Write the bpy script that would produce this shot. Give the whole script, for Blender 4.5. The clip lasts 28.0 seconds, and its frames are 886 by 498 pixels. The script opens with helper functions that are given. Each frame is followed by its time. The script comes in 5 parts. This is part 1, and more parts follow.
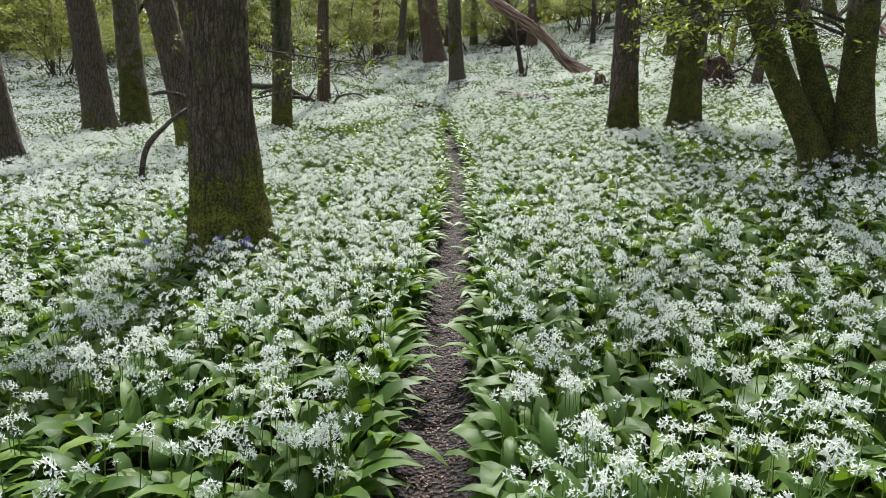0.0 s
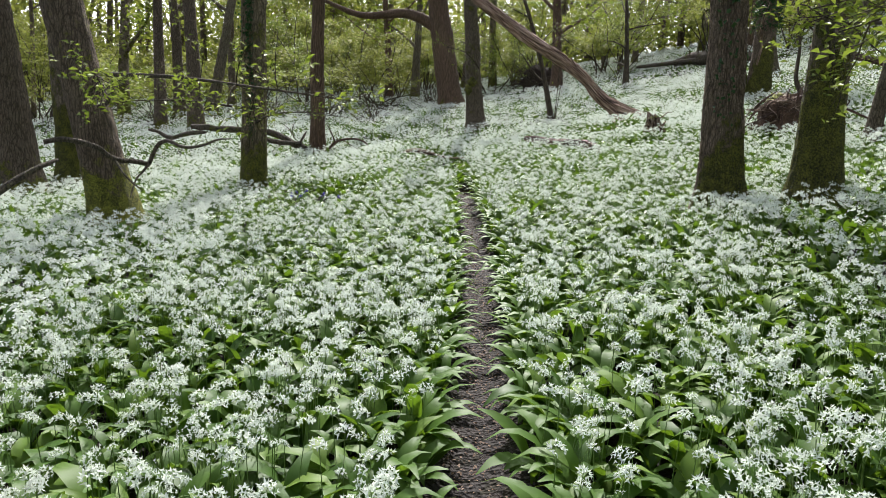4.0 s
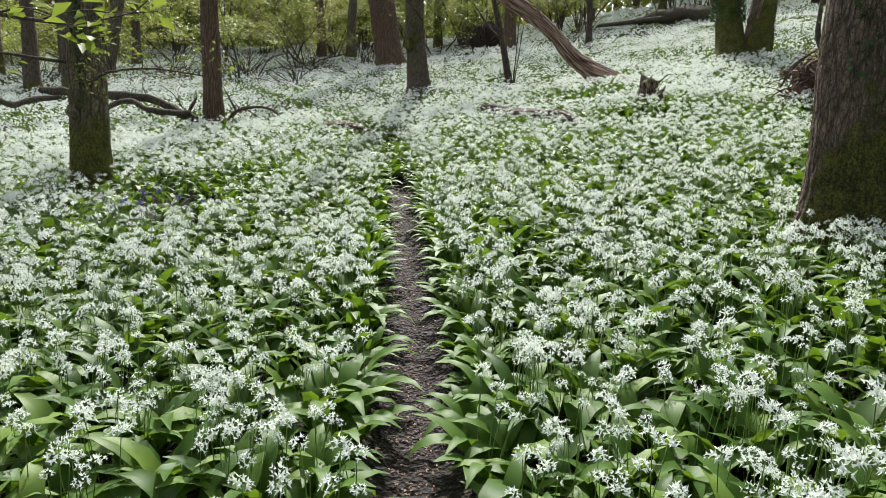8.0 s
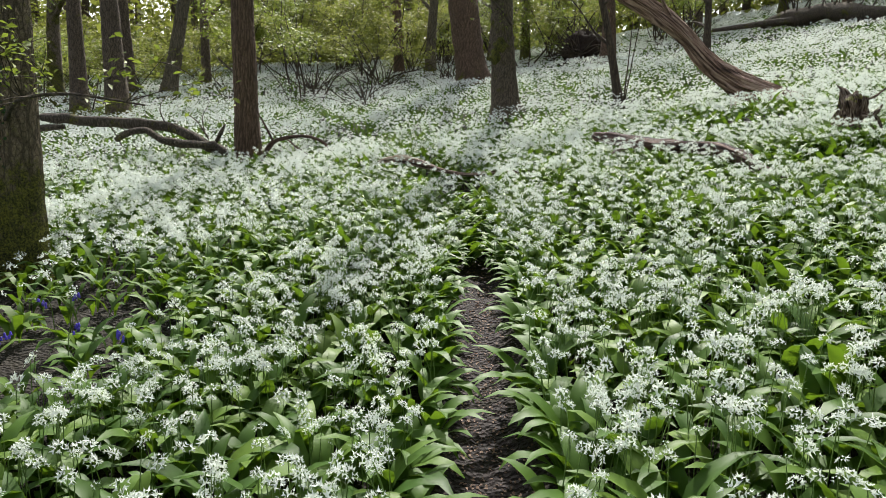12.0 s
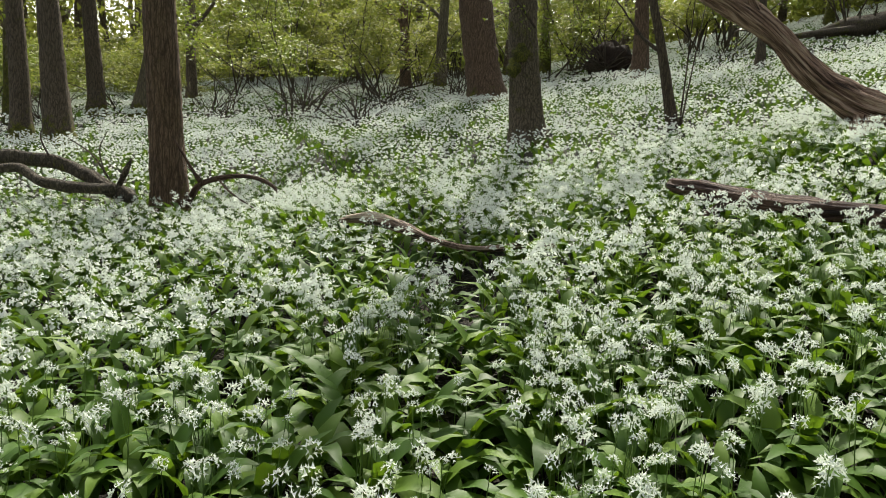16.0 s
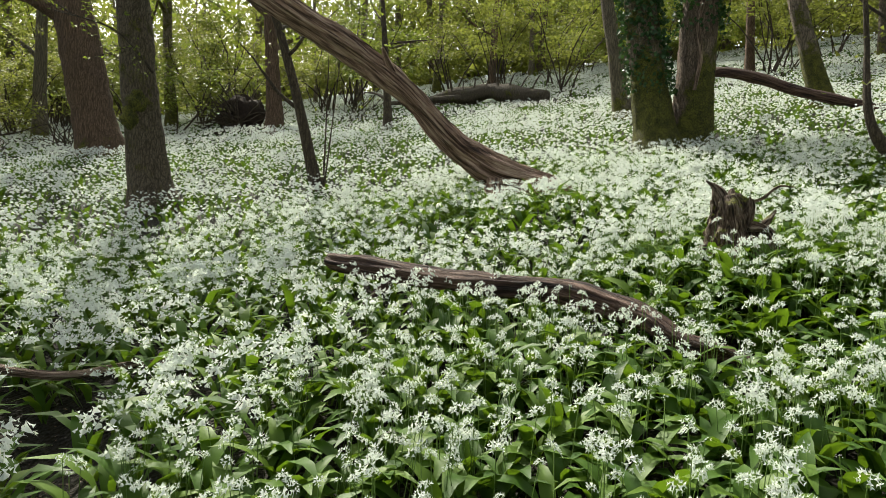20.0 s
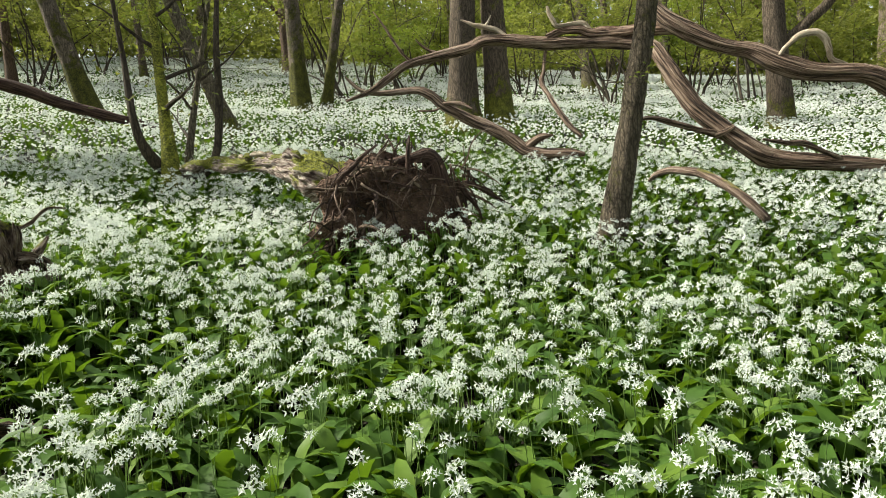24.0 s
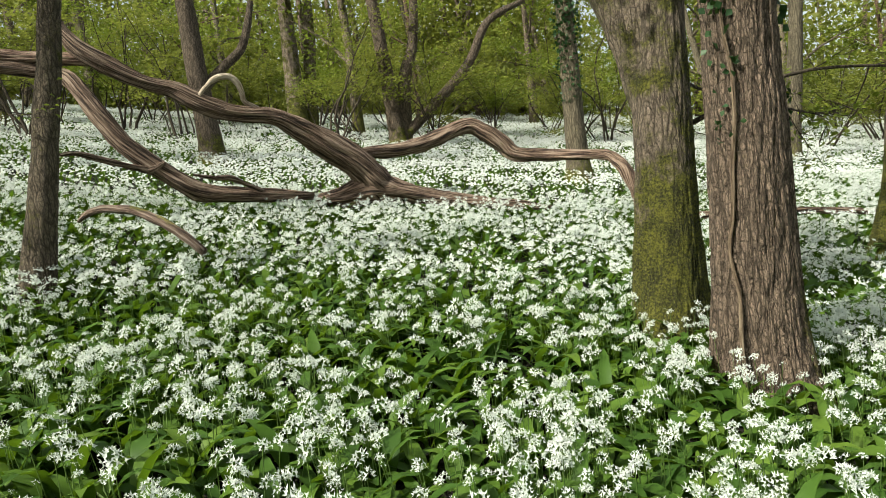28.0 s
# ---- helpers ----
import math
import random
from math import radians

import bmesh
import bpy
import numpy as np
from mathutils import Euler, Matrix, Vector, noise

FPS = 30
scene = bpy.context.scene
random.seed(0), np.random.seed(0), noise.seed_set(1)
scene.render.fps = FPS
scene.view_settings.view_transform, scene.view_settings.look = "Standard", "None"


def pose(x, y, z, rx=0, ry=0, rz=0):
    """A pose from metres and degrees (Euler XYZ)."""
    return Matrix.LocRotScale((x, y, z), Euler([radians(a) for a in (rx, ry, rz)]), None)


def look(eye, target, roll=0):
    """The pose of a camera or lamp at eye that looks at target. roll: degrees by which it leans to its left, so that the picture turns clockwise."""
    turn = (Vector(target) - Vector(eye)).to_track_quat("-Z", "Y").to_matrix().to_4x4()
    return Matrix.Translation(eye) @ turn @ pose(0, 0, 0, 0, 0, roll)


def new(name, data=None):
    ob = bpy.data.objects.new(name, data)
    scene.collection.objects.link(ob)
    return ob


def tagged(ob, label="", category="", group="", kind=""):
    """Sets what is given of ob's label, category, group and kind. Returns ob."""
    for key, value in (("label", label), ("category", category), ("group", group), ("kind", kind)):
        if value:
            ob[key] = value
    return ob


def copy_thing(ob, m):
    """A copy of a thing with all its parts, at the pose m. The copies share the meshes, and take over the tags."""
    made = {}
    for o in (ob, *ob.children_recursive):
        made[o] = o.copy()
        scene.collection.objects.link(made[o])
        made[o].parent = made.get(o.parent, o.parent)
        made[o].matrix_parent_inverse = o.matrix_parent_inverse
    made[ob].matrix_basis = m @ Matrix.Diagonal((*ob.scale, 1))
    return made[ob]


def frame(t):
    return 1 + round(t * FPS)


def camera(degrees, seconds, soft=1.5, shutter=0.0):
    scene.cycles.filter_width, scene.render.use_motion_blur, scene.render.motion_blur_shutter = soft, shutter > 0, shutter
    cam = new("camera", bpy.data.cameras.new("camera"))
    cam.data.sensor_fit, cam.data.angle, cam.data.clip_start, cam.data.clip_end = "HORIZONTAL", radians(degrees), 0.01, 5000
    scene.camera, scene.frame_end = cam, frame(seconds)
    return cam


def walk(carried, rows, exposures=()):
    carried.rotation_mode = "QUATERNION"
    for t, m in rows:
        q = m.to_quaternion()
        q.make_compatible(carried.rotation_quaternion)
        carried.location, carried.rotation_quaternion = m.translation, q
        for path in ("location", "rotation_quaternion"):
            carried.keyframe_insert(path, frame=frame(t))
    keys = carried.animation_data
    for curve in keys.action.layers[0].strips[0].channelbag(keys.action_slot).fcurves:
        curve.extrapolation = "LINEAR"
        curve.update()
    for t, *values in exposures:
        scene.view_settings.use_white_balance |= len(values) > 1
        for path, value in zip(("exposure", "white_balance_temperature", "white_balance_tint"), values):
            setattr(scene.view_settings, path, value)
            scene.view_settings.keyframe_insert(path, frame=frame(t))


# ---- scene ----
cam = camera(66.2, 28.0, 0.25)
METRES, EYE, TILT, LEAN, TURN = 15.2, 1.45, 3.5, -1.3, 0.0
ROWS = [
    (0.0, 0.0, 0.0, 0.0, 0.36, -15.75, -1.29),
    (0.5, -0.0002, 0.026, -0.0034, 0.71, -15.92, -1.17),
    (1.0, -0.0025, 0.0554, -0.0031, 0.42, -15.34, -1.26),
    (1.5, -0.0013, 0.0837, -0.0045, 0.14, -14.21, -1.75),
    (2.0, -0.0001, 0.1099, -0.0042, 0.36, -13.38, -2.25),
    (2.5, -0.0027, 0.1413, -0.0057, 0.73, -12.84, -2.12),
    (3.0, -0.0009, 0.1727, -0.0073, 1.41, -12.38, -1.66),
    (3.5, 0.0003, 0.2019, -0.0069, 2.1, -12.2, -1.19),
    (5.5, -0.0026, 0.3119, -0.0123, -0.76, -12.96, -1.46),
    (6.0, 0.0012, 0.339, -0.0123, -1.02, -13.02, -1.42),
    (6.5, 0.0069, 0.3676, -0.0123, -0.26, -13.25, -1.13),
    (7.0, 0.0044, 0.3983, -0.0158, 0.23, -13.9, -0.82),
    (7.5, 0.0038, 0.4278, -0.0154, -0.7, -14.55, -1.05),
    (8.0, 0.0071, 0.4597, -0.0152, -2.77, -15.05, -1.69),
    (8.5, 0.0055, 0.4891, -0.0176, -4.46, -15.44, -1.76),
    (9.0, 0.0023, 0.5143, -0.0148, -4.43, -15.22, -1.31),
    (9.5, 0.0063, 0.5411, -0.0149, -2.57, -14.34, -1.21),
    (10.0, 0.0072, 0.5654, -0.0169, 0.03, -13.62, -1.22),
    (10.5, 0.0039, 0.5914, -0.0147, 2.41, -13.44, -1.01),
    (11.0, 0.0066, 0.6186, -0.017, 3.89, -13.56, -0.81),
    (11.5, 0.0088, 0.6444, -0.0162, 4.24, -13.79, -0.76),
    (12.0, 0.005, 0.6722, -0.0144, 4.04, -14.1, -0.77),
    (12.5, 0.0058, 0.6983, -0.0154, 3.89, -14.49, -0.88),
    (14.5, 0.0066, 0.8021, -0.012, 3.06, -13.18, -0.69),
    (15.0, 0.0038, 0.8278, -0.0148, 3.76, -13.52, -1.11),
    (15.5, -0.0003, 0.8512, -0.0132, 4.38, -13.41, -0.96),
    (16.0, 0.0011, 0.8773, -0.0134, 5.25, -12.89, -0.96),
    (16.5, 0.0005, 0.8995, -0.0147, 6.18, -12.35, -1.0),
    (17.0, -0.0007, 0.9236, -0.0122, 5.43, -11.72, -0.92),
    (17.5, 0.0046, 0.9415, -0.0119, 1.3, -10.87, -0.94),
    (18.0, 0.0054, 0.9496, -0.0113, -5.25, -10.14, -1.16),
    (18.5, 0.0058, 0.9518, -0.0106, -11.76, -9.45, -1.57),
    (19.0, 0.0068, 0.9515, -0.0103, -16.64, -8.8, -2.07),
    (19.5, 0.008, 0.9508, -0.0101, -20.38, -8.21, -2.28),
    (20.0, 0.0091, 0.9501, -0.0101, -24.37, -7.63, -2.23),
    (20.5, 0.0111, 0.9486, -0.0098, -29.68, -7.0, -1.96),
    (22.5, 0.0376, 0.9735, -0.009, -58.65, -5.09, -0.85),
    (23.0, 0.0388, 0.9706, -0.0091, -65.99, -4.86, -0.58),
    (23.5, 0.0397, 0.9681, -0.0093, -72.96, -4.93, -0.25),
    (24.0, 0.0405, 0.9657, -0.0093, -79.39, -5.23, 0.3),
    (24.5, 0.0423, 0.964, -0.0095, -85.41, -5.4, 1.03),
    (25.0, 0.0453, 0.9603, -0.0089, -91.42, -5.18, 1.62),
    (25.5, 0.0456, 0.9589, -0.0083, -98.43, -4.71, 2.06),
    (26.0, 0.0439, 0.9594, -0.0079, -106.52, -4.29, 2.41),
    (26.5, 0.0422, 0.9586, -0.0079, -113.82, -4.07, 2.85),
    (27.0, 0.0412, 0.9582, -0.008, -118.79, -3.99, 3.28),
    (27.5, 0.0407, 0.9577, -0.0078, -121.87, -4.07, 3.56),
    (28.0, 0.0411, 0.9583, -0.0077, -123.51, -4.05, 3.66),
]
EXPOSURES = [(0, 1.1, 6300, 11), (8, 1.17, 6350, 11), (11, 1.12, 6350, 11), (14.5, 0.97, 6950, 6), (18, 1.02, 6950, 5), (22, 1.05, 7000, 3), (25, 0.97, 6950, 2), (28, 0.76, 6900, 1)]
walk(cam, [(t, pose(0, 0, EYE, TILT, LEAN, TURN) @ pose(METRES * x, METRES * y, METRES * z, 90 + pitch, roll, yaw)) for t, x, y, z, yaw, pitch, roll in ROWS], EXPOSURES)

# ---- world, sun, exposure ----
SUN_AZ, SUN_EL = 1.0, 47.0        # azimuth towards the sun, anticlockwise from the way ahead; elevation
world = bpy.data.worlds.new("sky")
scene.world = world
world.use_nodes = True
wn = world.node_tree.nodes
wl = world.node_tree.links
sky = wn.new("ShaderNodeTexSky")
sky.sky_type = "NISHITA"
sky.sun_disc = False
sky.sun_elevation = radians(SUN_EL)
sky.sun_rotation = radians(-SUN_AZ)
sky.air_density, sky.dust_density, sky.ozone_density = 1.0, 4.0, 1.0
haze = wn.new("ShaderNodeHueSaturation")
haze.inputs["Saturation"].default_value = 0.45
wl.new(sky.outputs[0], haze.inputs["Color"])
wl.new(haze.outputs[0], wn["Background"].inputs["Color"])
wn["Background"].inputs["Strength"].default_value = 0.13
sun = new("sun", bpy.data.lights.new("sun", "SUN"))
sun.data.energy, sun.data.angle, sun.data.color = 3.75, radians(0.6), (1.0, 0.96, 0.9)
sun_way = Vector((-math.sin(radians(SUN_AZ)) * math.cos(radians(SUN_EL)), math.cos(radians(SUN_AZ)) * math.cos(radians(SUN_EL)), math.sin(radians(SUN_EL))))
sun.matrix_world = look(tuple(sun_way * 60), (0, 0, 0))


# ---- materials ----
def material(name, rough=0.6):
    m = bpy.data.materials.new(name)
    m.use_nodes = True
    b = m.node_tree.nodes["Principled BSDF"]
    b.inputs["Roughness"].default_value = rough
    b.inputs["Specular IOR Level"].default_value = 0.3
    return m, m.node_tree.nodes, m.node_tree.links, b


def node(nodes, kind, **values):
    n = nodes.new(kind)
    for key, v in values.items():
        n.inputs[key.replace("_", " ")].default_value = v
    return n


def ramp(nodes, stops):
    n = nodes.new("ShaderNodeValToRGB")
    e = n.color_ramp.elements
    while len(e) < len(stops):
        e.new(0.5)
    for el, (p, c) in zip(e, stops):
        el.position, el.color = p, (*c, 1.0)
    return n


def mixed(nodes, links, fac, a, b):
    n = nodes.new("ShaderNodeMix")
    n.data_type = "RGBA"
    for sock, v in ((n.inputs[0], fac), (n.inputs[6], a), (n.inputs[7], b)):
        if isinstance(v, (tuple, float, int)):
            sock.default_value = (*v, 1.0) if isinstance(v, tuple) else v
        else:
            links.new(v, sock)
    return n.outputs[2]


def calc(nodes, links, op, a, b=0.0, c=None):
    n = nodes.new("ShaderNodeMath")
    n.operation = op
    for i, v in enumerate((a, b, c)):
        if v is None:
            continue
        if isinstance(v, (float, int)):
            n.inputs[i].default_value = v
        else:
            links.new(v, n.inputs[i])
    return n.outputs[0]


def mapped(nodes, links, scale, uv=False):
    tc = nodes.new("ShaderNodeTexCoord")
    mp = nodes.new("ShaderNodeMapping")
    mp.inputs["Scale"].default_value = scale
    links.new(tc.outputs["UV" if uv else "Object"], mp.inputs["Vector"])
    return mp.outputs[0], tc


def bark(name, dark, light, moss_top=0.6, moss_all=0.0, plates=0.3, stretch=0.1, depth=0.8, moss_way=(0, 0, 0), fine_=26.0, cells=38.0, moss=1.0):
    """Fissured bark, furrow shade put into its colour, with moss that climbs from the foot; moss_way: the side on which
    it climbs higher; plates: how far cross cracks break it up; moss: how bright the moss is.
    """
    m, n, l, b = material(name, 0.9)
    v, tc = mapped(n, l, (1, 1, stretch))
    warp = node(n, "ShaderNodeTexNoise", Scale=13.0, Detail=2.0)
    l.new(v, warp.inputs["Vector"])
    add = n.new("ShaderNodeVectorMath")
    add.operation = "MULTIPLY_ADD"
    l.new(warp.outputs["Color"], add.inputs[0])
    add.inputs[1].default_value = (0.045, 0.045, 0.03)
    l.new(v, add.inputs[2])
    ridge = node(n, "ShaderNodeTexVoronoi", Scale=fine_ * 1.5)
    ridge.feature = "DISTANCE_TO_EDGE"
    l.new(add.outputs[0], ridge.inputs["Vector"])
    plate_ = calc(n, l, "POWER", calc(n, l, "MINIMUM", calc(n, l, "MULTIPLY", ridge.outputs["Distance"], 7.0), 1.0), 0.6)
    # long furrows that run up the trunk and join
    stretched = n.new("ShaderNodeVectorMath")
    stretched.operation = "MULTIPLY"
    l.new(add.outputs[0], stretched.inputs[0])
    stretched.inputs[1].default_value = (1, 1, 0.4)
    groove = node(n, "ShaderNodeTexVoronoi", Scale=fine_ * 0.8)
    groove.feature = "DISTANCE_TO_EDGE"
    l.new(stretched.outputs[0], groove.inputs["Vector"])
    long_ = calc(n, l, "POWER", calc(n, l, "MINIMUM", calc(n, l, "MULTIPLY", groove.outputs["Distance"], 6.0), 1.0), 0.7)
    furrow = calc(n, l, "MULTIPLY", calc(n, l, "MULTIPLY_ADD", plate_, 0.6, 0.4), calc(n, l, "MULTIPLY_ADD", long_, 0.7, 0.3))
    small = node(n, "ShaderNodeTexNoise", Scale=fine_ * 2.3, Detail=3.0, Roughness=0.6)
    l.new(add.outputs[0], small.inputs["Vector"])
    hair = calc(n, l, "MINIMUM", calc(n, l, "MULTIPLY", calc(n, l, "ABSOLUTE", calc(n, l, "SUBTRACT", small.outputs["Fac"], 0.5)), 14.0), 1.0)
    v2, _ = mapped(n, l, (1, 1, 0.55))
    cross = node(n, "ShaderNodeTexNoise", Scale=cells, Detail=4.0, Roughness=0.65)
    l.new(v2, cross.inputs["Vector"])
    split = calc(n, l, "MINIMUM", calc(n, l, "MULTIPLY", calc(n, l, "ABSOLUTE", calc(n, l, "SUBTRACT", cross.outputs["Fac"], 0.5)), 18.0), 1.0)
    fine = node(n, "ShaderNodeTexNoise", Scale=120.0, Detail=6.0, Roughness=0.75)
    l.new(tc.outputs["Object"], fine.inputs["Vector"])
    big = node(n, "ShaderNodeTexNoise", Scale=1.7, Detail=5.0)
    l.new(tc.outputs["Object"], big.inputs["Vector"])
    rough = calc(n, l, "ADD", calc(n, l, "MULTIPLY", hair, 0.5 - 0.4 * plates), calc(n, l, "MULTIPLY", split, plates * 0.4))
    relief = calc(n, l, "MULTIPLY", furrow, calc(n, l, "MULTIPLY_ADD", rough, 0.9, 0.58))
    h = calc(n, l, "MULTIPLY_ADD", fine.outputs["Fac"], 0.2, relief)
    # colour darkens the furrows and lightens the ridges, in place of shading on the relief
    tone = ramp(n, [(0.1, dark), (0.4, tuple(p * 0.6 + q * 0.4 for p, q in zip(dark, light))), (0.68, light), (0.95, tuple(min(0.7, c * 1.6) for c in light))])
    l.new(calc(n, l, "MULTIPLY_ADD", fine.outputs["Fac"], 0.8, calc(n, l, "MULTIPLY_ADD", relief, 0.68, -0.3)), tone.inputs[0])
    col = mixed(n, l, calc(n, l, "MULTIPLY", big.outputs["Fac"], 0.3), tone.outputs[0], tuple(c * f for c, f in zip(light, (0.42, 0.45, 0.4))))
    lich = node(n, "ShaderNodeTexNoise", Scale=22.0, Detail=6.0, Roughness=0.75)
    l.new(tc.outputs["Object"], lich.inputs["Vector"])
    spot = ramp(n, [(0.6, (0, 0, 0)), (0.72, (1, 1, 1))])
    l.new(lich.outputs["Fac"], spot.inputs[0])
    col = mixed(n, l, calc(n, l, "MULTIPLY", calc(n, l, "MULTIPLY", spot.outputs[0], furrow), 0.4), col, tuple(min(0.6, c * 1.8) for c in light))
    sep = n.new("ShaderNodeSeparateXYZ")
    l.new(tc.outputs["Object"], sep.inputs[0])
    patch = node(n, "ShaderNodeTexNoise", Scale=3.2, Detail=8.0, Roughness=0.72)
    l.new(tc.outputs["Object"], patch.inputs["Vector"])
    side = calc(n, l, "ADD", calc(n, l, "MULTIPLY", sep.outputs[0], moss_way[0]), calc(n, l, "MULTIPLY", sep.outputs[1], moss_way[1]))
    low = calc(n, l, "MULTIPLY", calc(n, l, "SUBTRACT", moss_top, sep.outputs[2]), 1.7)
    amount = calc(n, l, "ADD", calc(n, l, "MAXIMUM", calc(n, l, "ADD", low, side), -0.5), moss_all)
    k = calc(n, l, "MULTIPLY_ADD", calc(n, l, "SUBTRACT", patch.outputs["Fac"], 0.5), 4.5, calc(n, l, "MULTIPLY_ADD", relief, 0.35, amount))
    mk = ramp(n, [(0.3, (0, 0, 0)), (0.75, (1, 1, 1))])
    l.new(k, mk.inputs[0])
    mossn = node(n, "ShaderNodeTexNoise", Scale=60.0, Detail=6.0, Roughness=0.75)
    l.new(tc.outputs["Object"], mossn.inputs["Vector"])
    mossb = node(n, "ShaderNodeTexNoise", Scale=9.0, Detail=3.0)
    l.new(tc.outputs["Object"], mossb.inputs["Vector"])
    mosscol = ramp(n, [(0.32, tuple(moss * c for c in (0.018, 0.021, 0.004))), (0.5, tuple(moss * c for c in (0.085, 0.09, 0.012))), (0.66, tuple(moss * c for c in (0.2, 0.2, 0.025)))])
    l.new(calc(n, l, "MULTIPLY_ADD", calc(n, l, "SUBTRACT", mossb.outputs["Fac"], 0.5), 0.45, calc(n, l, "MULTIPLY_ADD", mossn.outputs["Fac"], 1.5, -0.25)), mosscol.inputs[0])
    l.new(mixed(n, l, calc(n, l, "MULTIPLY", mk.outputs[0], 0.95), col, mosscol.outputs[0]), b.inputs["Base Color"])
    bump = node(n, "ShaderNodeBump", Strength=depth, Distance=0.03)
    l.new(mixed(n, l, calc(n, l, "MULTIPLY", mk.outputs[0], 0.7), h, calc(n, l, "MULTIPLY", mossn.outputs["Fac"], 1.6)), bump.inputs["Height"])
    l.new(bump.outputs[0], b.inputs["Normal"])
    return m


def dead_wood(name, dark, light, pale, moss=0.0, along=0.055):
    """Barkless weathered wood with grain and long cracks along its length."""
    m, n, l, b = material(name, 0.75)
    v, tc = mapped(n, l, (1.0, along, 1.0), uv=True)
    grain = node(n, "ShaderNodeTexNoise", Scale=95.0, Detail=8.0, Roughness=0.75)
    grain.inputs["Distortion"].default_value = 0.8
    l.new(v, grain.inputs["Vector"])
    wide = node(n, "ShaderNodeTexNoise", Scale=30.0, Detail=5.0, Roughness=0.65)
    l.new(v, wide.inputs["Vector"])
    spots = node(n, "ShaderNodeTexNoise", Scale=3.0, Detail=5.0)
    l.new(tc.outputs["Object"], spots.inputs["Vector"])
    tone = ramp(n, [(0.4, tuple(c * 0.12 for c in dark)), (0.455, dark), (0.515, light), (0.585, pale)])
    l.new(calc(n, l, "MULTIPLY_ADD", wide.outputs["Fac"], 0.62, calc(n, l, "MULTIPLY", grain.outputs["Fac"], 0.38)), tone.inputs[0])
    col = mixed(n, l, calc(n, l, "MULTIPLY", spots.outputs["Fac"], 0.3), tone.outputs[0], dark)
    geo = n.new("ShaderNodeNewGeometry")
    sep = n.new("ShaderNodeSeparateXYZ")
    l.new(geo.outputs["Normal"], sep.inputs[0])
    k = calc(n, l, "ADD", calc(n, l, "MULTIPLY", sep.outputs[2], 0.5), calc(n, l, "MULTIPLY_ADD", spots.outputs["Fac"], 3.0, moss - 2.2))
    mk = ramp(n, [(0.3, (0, 0, 0)), (0.55, (1, 1, 1))])
    l.new(k, mk.inputs[0])
    mn = node(n, "ShaderNodeTexNoise", Scale=90.0, Detail=3.0)
    l.new(tc.outputs["Object"], mn.inputs["Vector"])
    mc = ramp(n, [(0.36, (0.05, 0.058, 0.006)), (0.52, (0.18, 0.19, 0.014)), (0.68, (0.36, 0.37, 0.028))])
    l.new(mn.outputs["Fac"], mc.inputs[0])
    l.new(mixed(n, l, mk.outputs[0], col, mc.outputs[0]), b.inputs["Base Color"])
    bump = node(n, "ShaderNodeBump", Strength=1.0, Distance=0.035)
    l.new(calc(n, l, "ADD", grain.outputs["Fac"], wide.outputs["Fac"]), bump.inputs["Height"])
    l.new(bump.outputs[0], b.inputs["Normal"])
    return m


def leafy(name, a, b_, c, rough=0.4, through_=0.3, glow=(0.2, 0.35, 0.03), spec=0.4):
    """A leaf or petal: colour varied from piece to piece, some light passes through."""
    m, n, l, b = material(name, rough)
    b.inputs["Specular IOR Level"].default_value = spec
    geo = n.new("ShaderNodeNewGeometry")
    r = ramp(n, [(0.0, a), (0.55, b_), (1.0, c)])
    l.new(geo.outputs["Random Per Island"], r.inputs[0])
    tex = node(n, "ShaderNodeTexNoise", Scale=35.0, Detail=2.0)
    tc = n.new("ShaderNodeTexCoord")
    l.new(tc.outputs["Object"], tex.inputs["Vector"])
    col = mixed(n, l, calc(n, l, "MULTIPLY", tex.outputs["Fac"], 0.4), r.outputs[0], tuple(v * 0.7 for v in b_))
    l.new(col, b.inputs["Base Color"])
    tr = n.new("ShaderNodeBsdfTranslucent")
    tr.inputs["Color"].default_value = (*glow, 1.0)
    mx = n.new("ShaderNodeMixShader")
    mx.inputs[0].default_value = through_
    l.new(b.outputs[0], mx.inputs[1])
    l.new(tr.outputs[0], mx.inputs[2])
    l.new(mx.outputs[0], n["Material Output"].inputs["Surface"])
    return m


def soil(name, dark, light, scale=9.0, wet=0.0):
    m, n, l, b = material(name, 0.9 - wet)
    v, tc = mapped(n, l, (1, 1, 1))
    a = node(n, "ShaderNodeTexNoise", Scale=scale, Detail=8.0, Roughness=0.7)
    l.new(v, a.inputs["Vector"])
    g = node(n, "ShaderNodeTexVoronoi", Scale=45.0)
    l.new(v, g.inputs["Vector"])
    r = ramp(n, [(0.3, dark), (0.6, light), (0.8, tuple(c * 1.6 for c in light))])
    l.new(a.outputs["Fac"], r.inputs[0])
    l.new(mixed(n, l, calc(n, l, "MULTIPLY", g.outputs["Distance"], 0.5), r.outputs[0], dark), b.inputs["Base Color"])
    bump = node(n, "ShaderNodeBump", Strength=0.8, Distance=0.04)
    l.new(calc(n, l, "ADD", a.outputs["Fac"], g.outputs["Distance"]), bump.inputs["Height"])
    l.new(bump.outputs[0], b.inputs["Normal"])
    return m


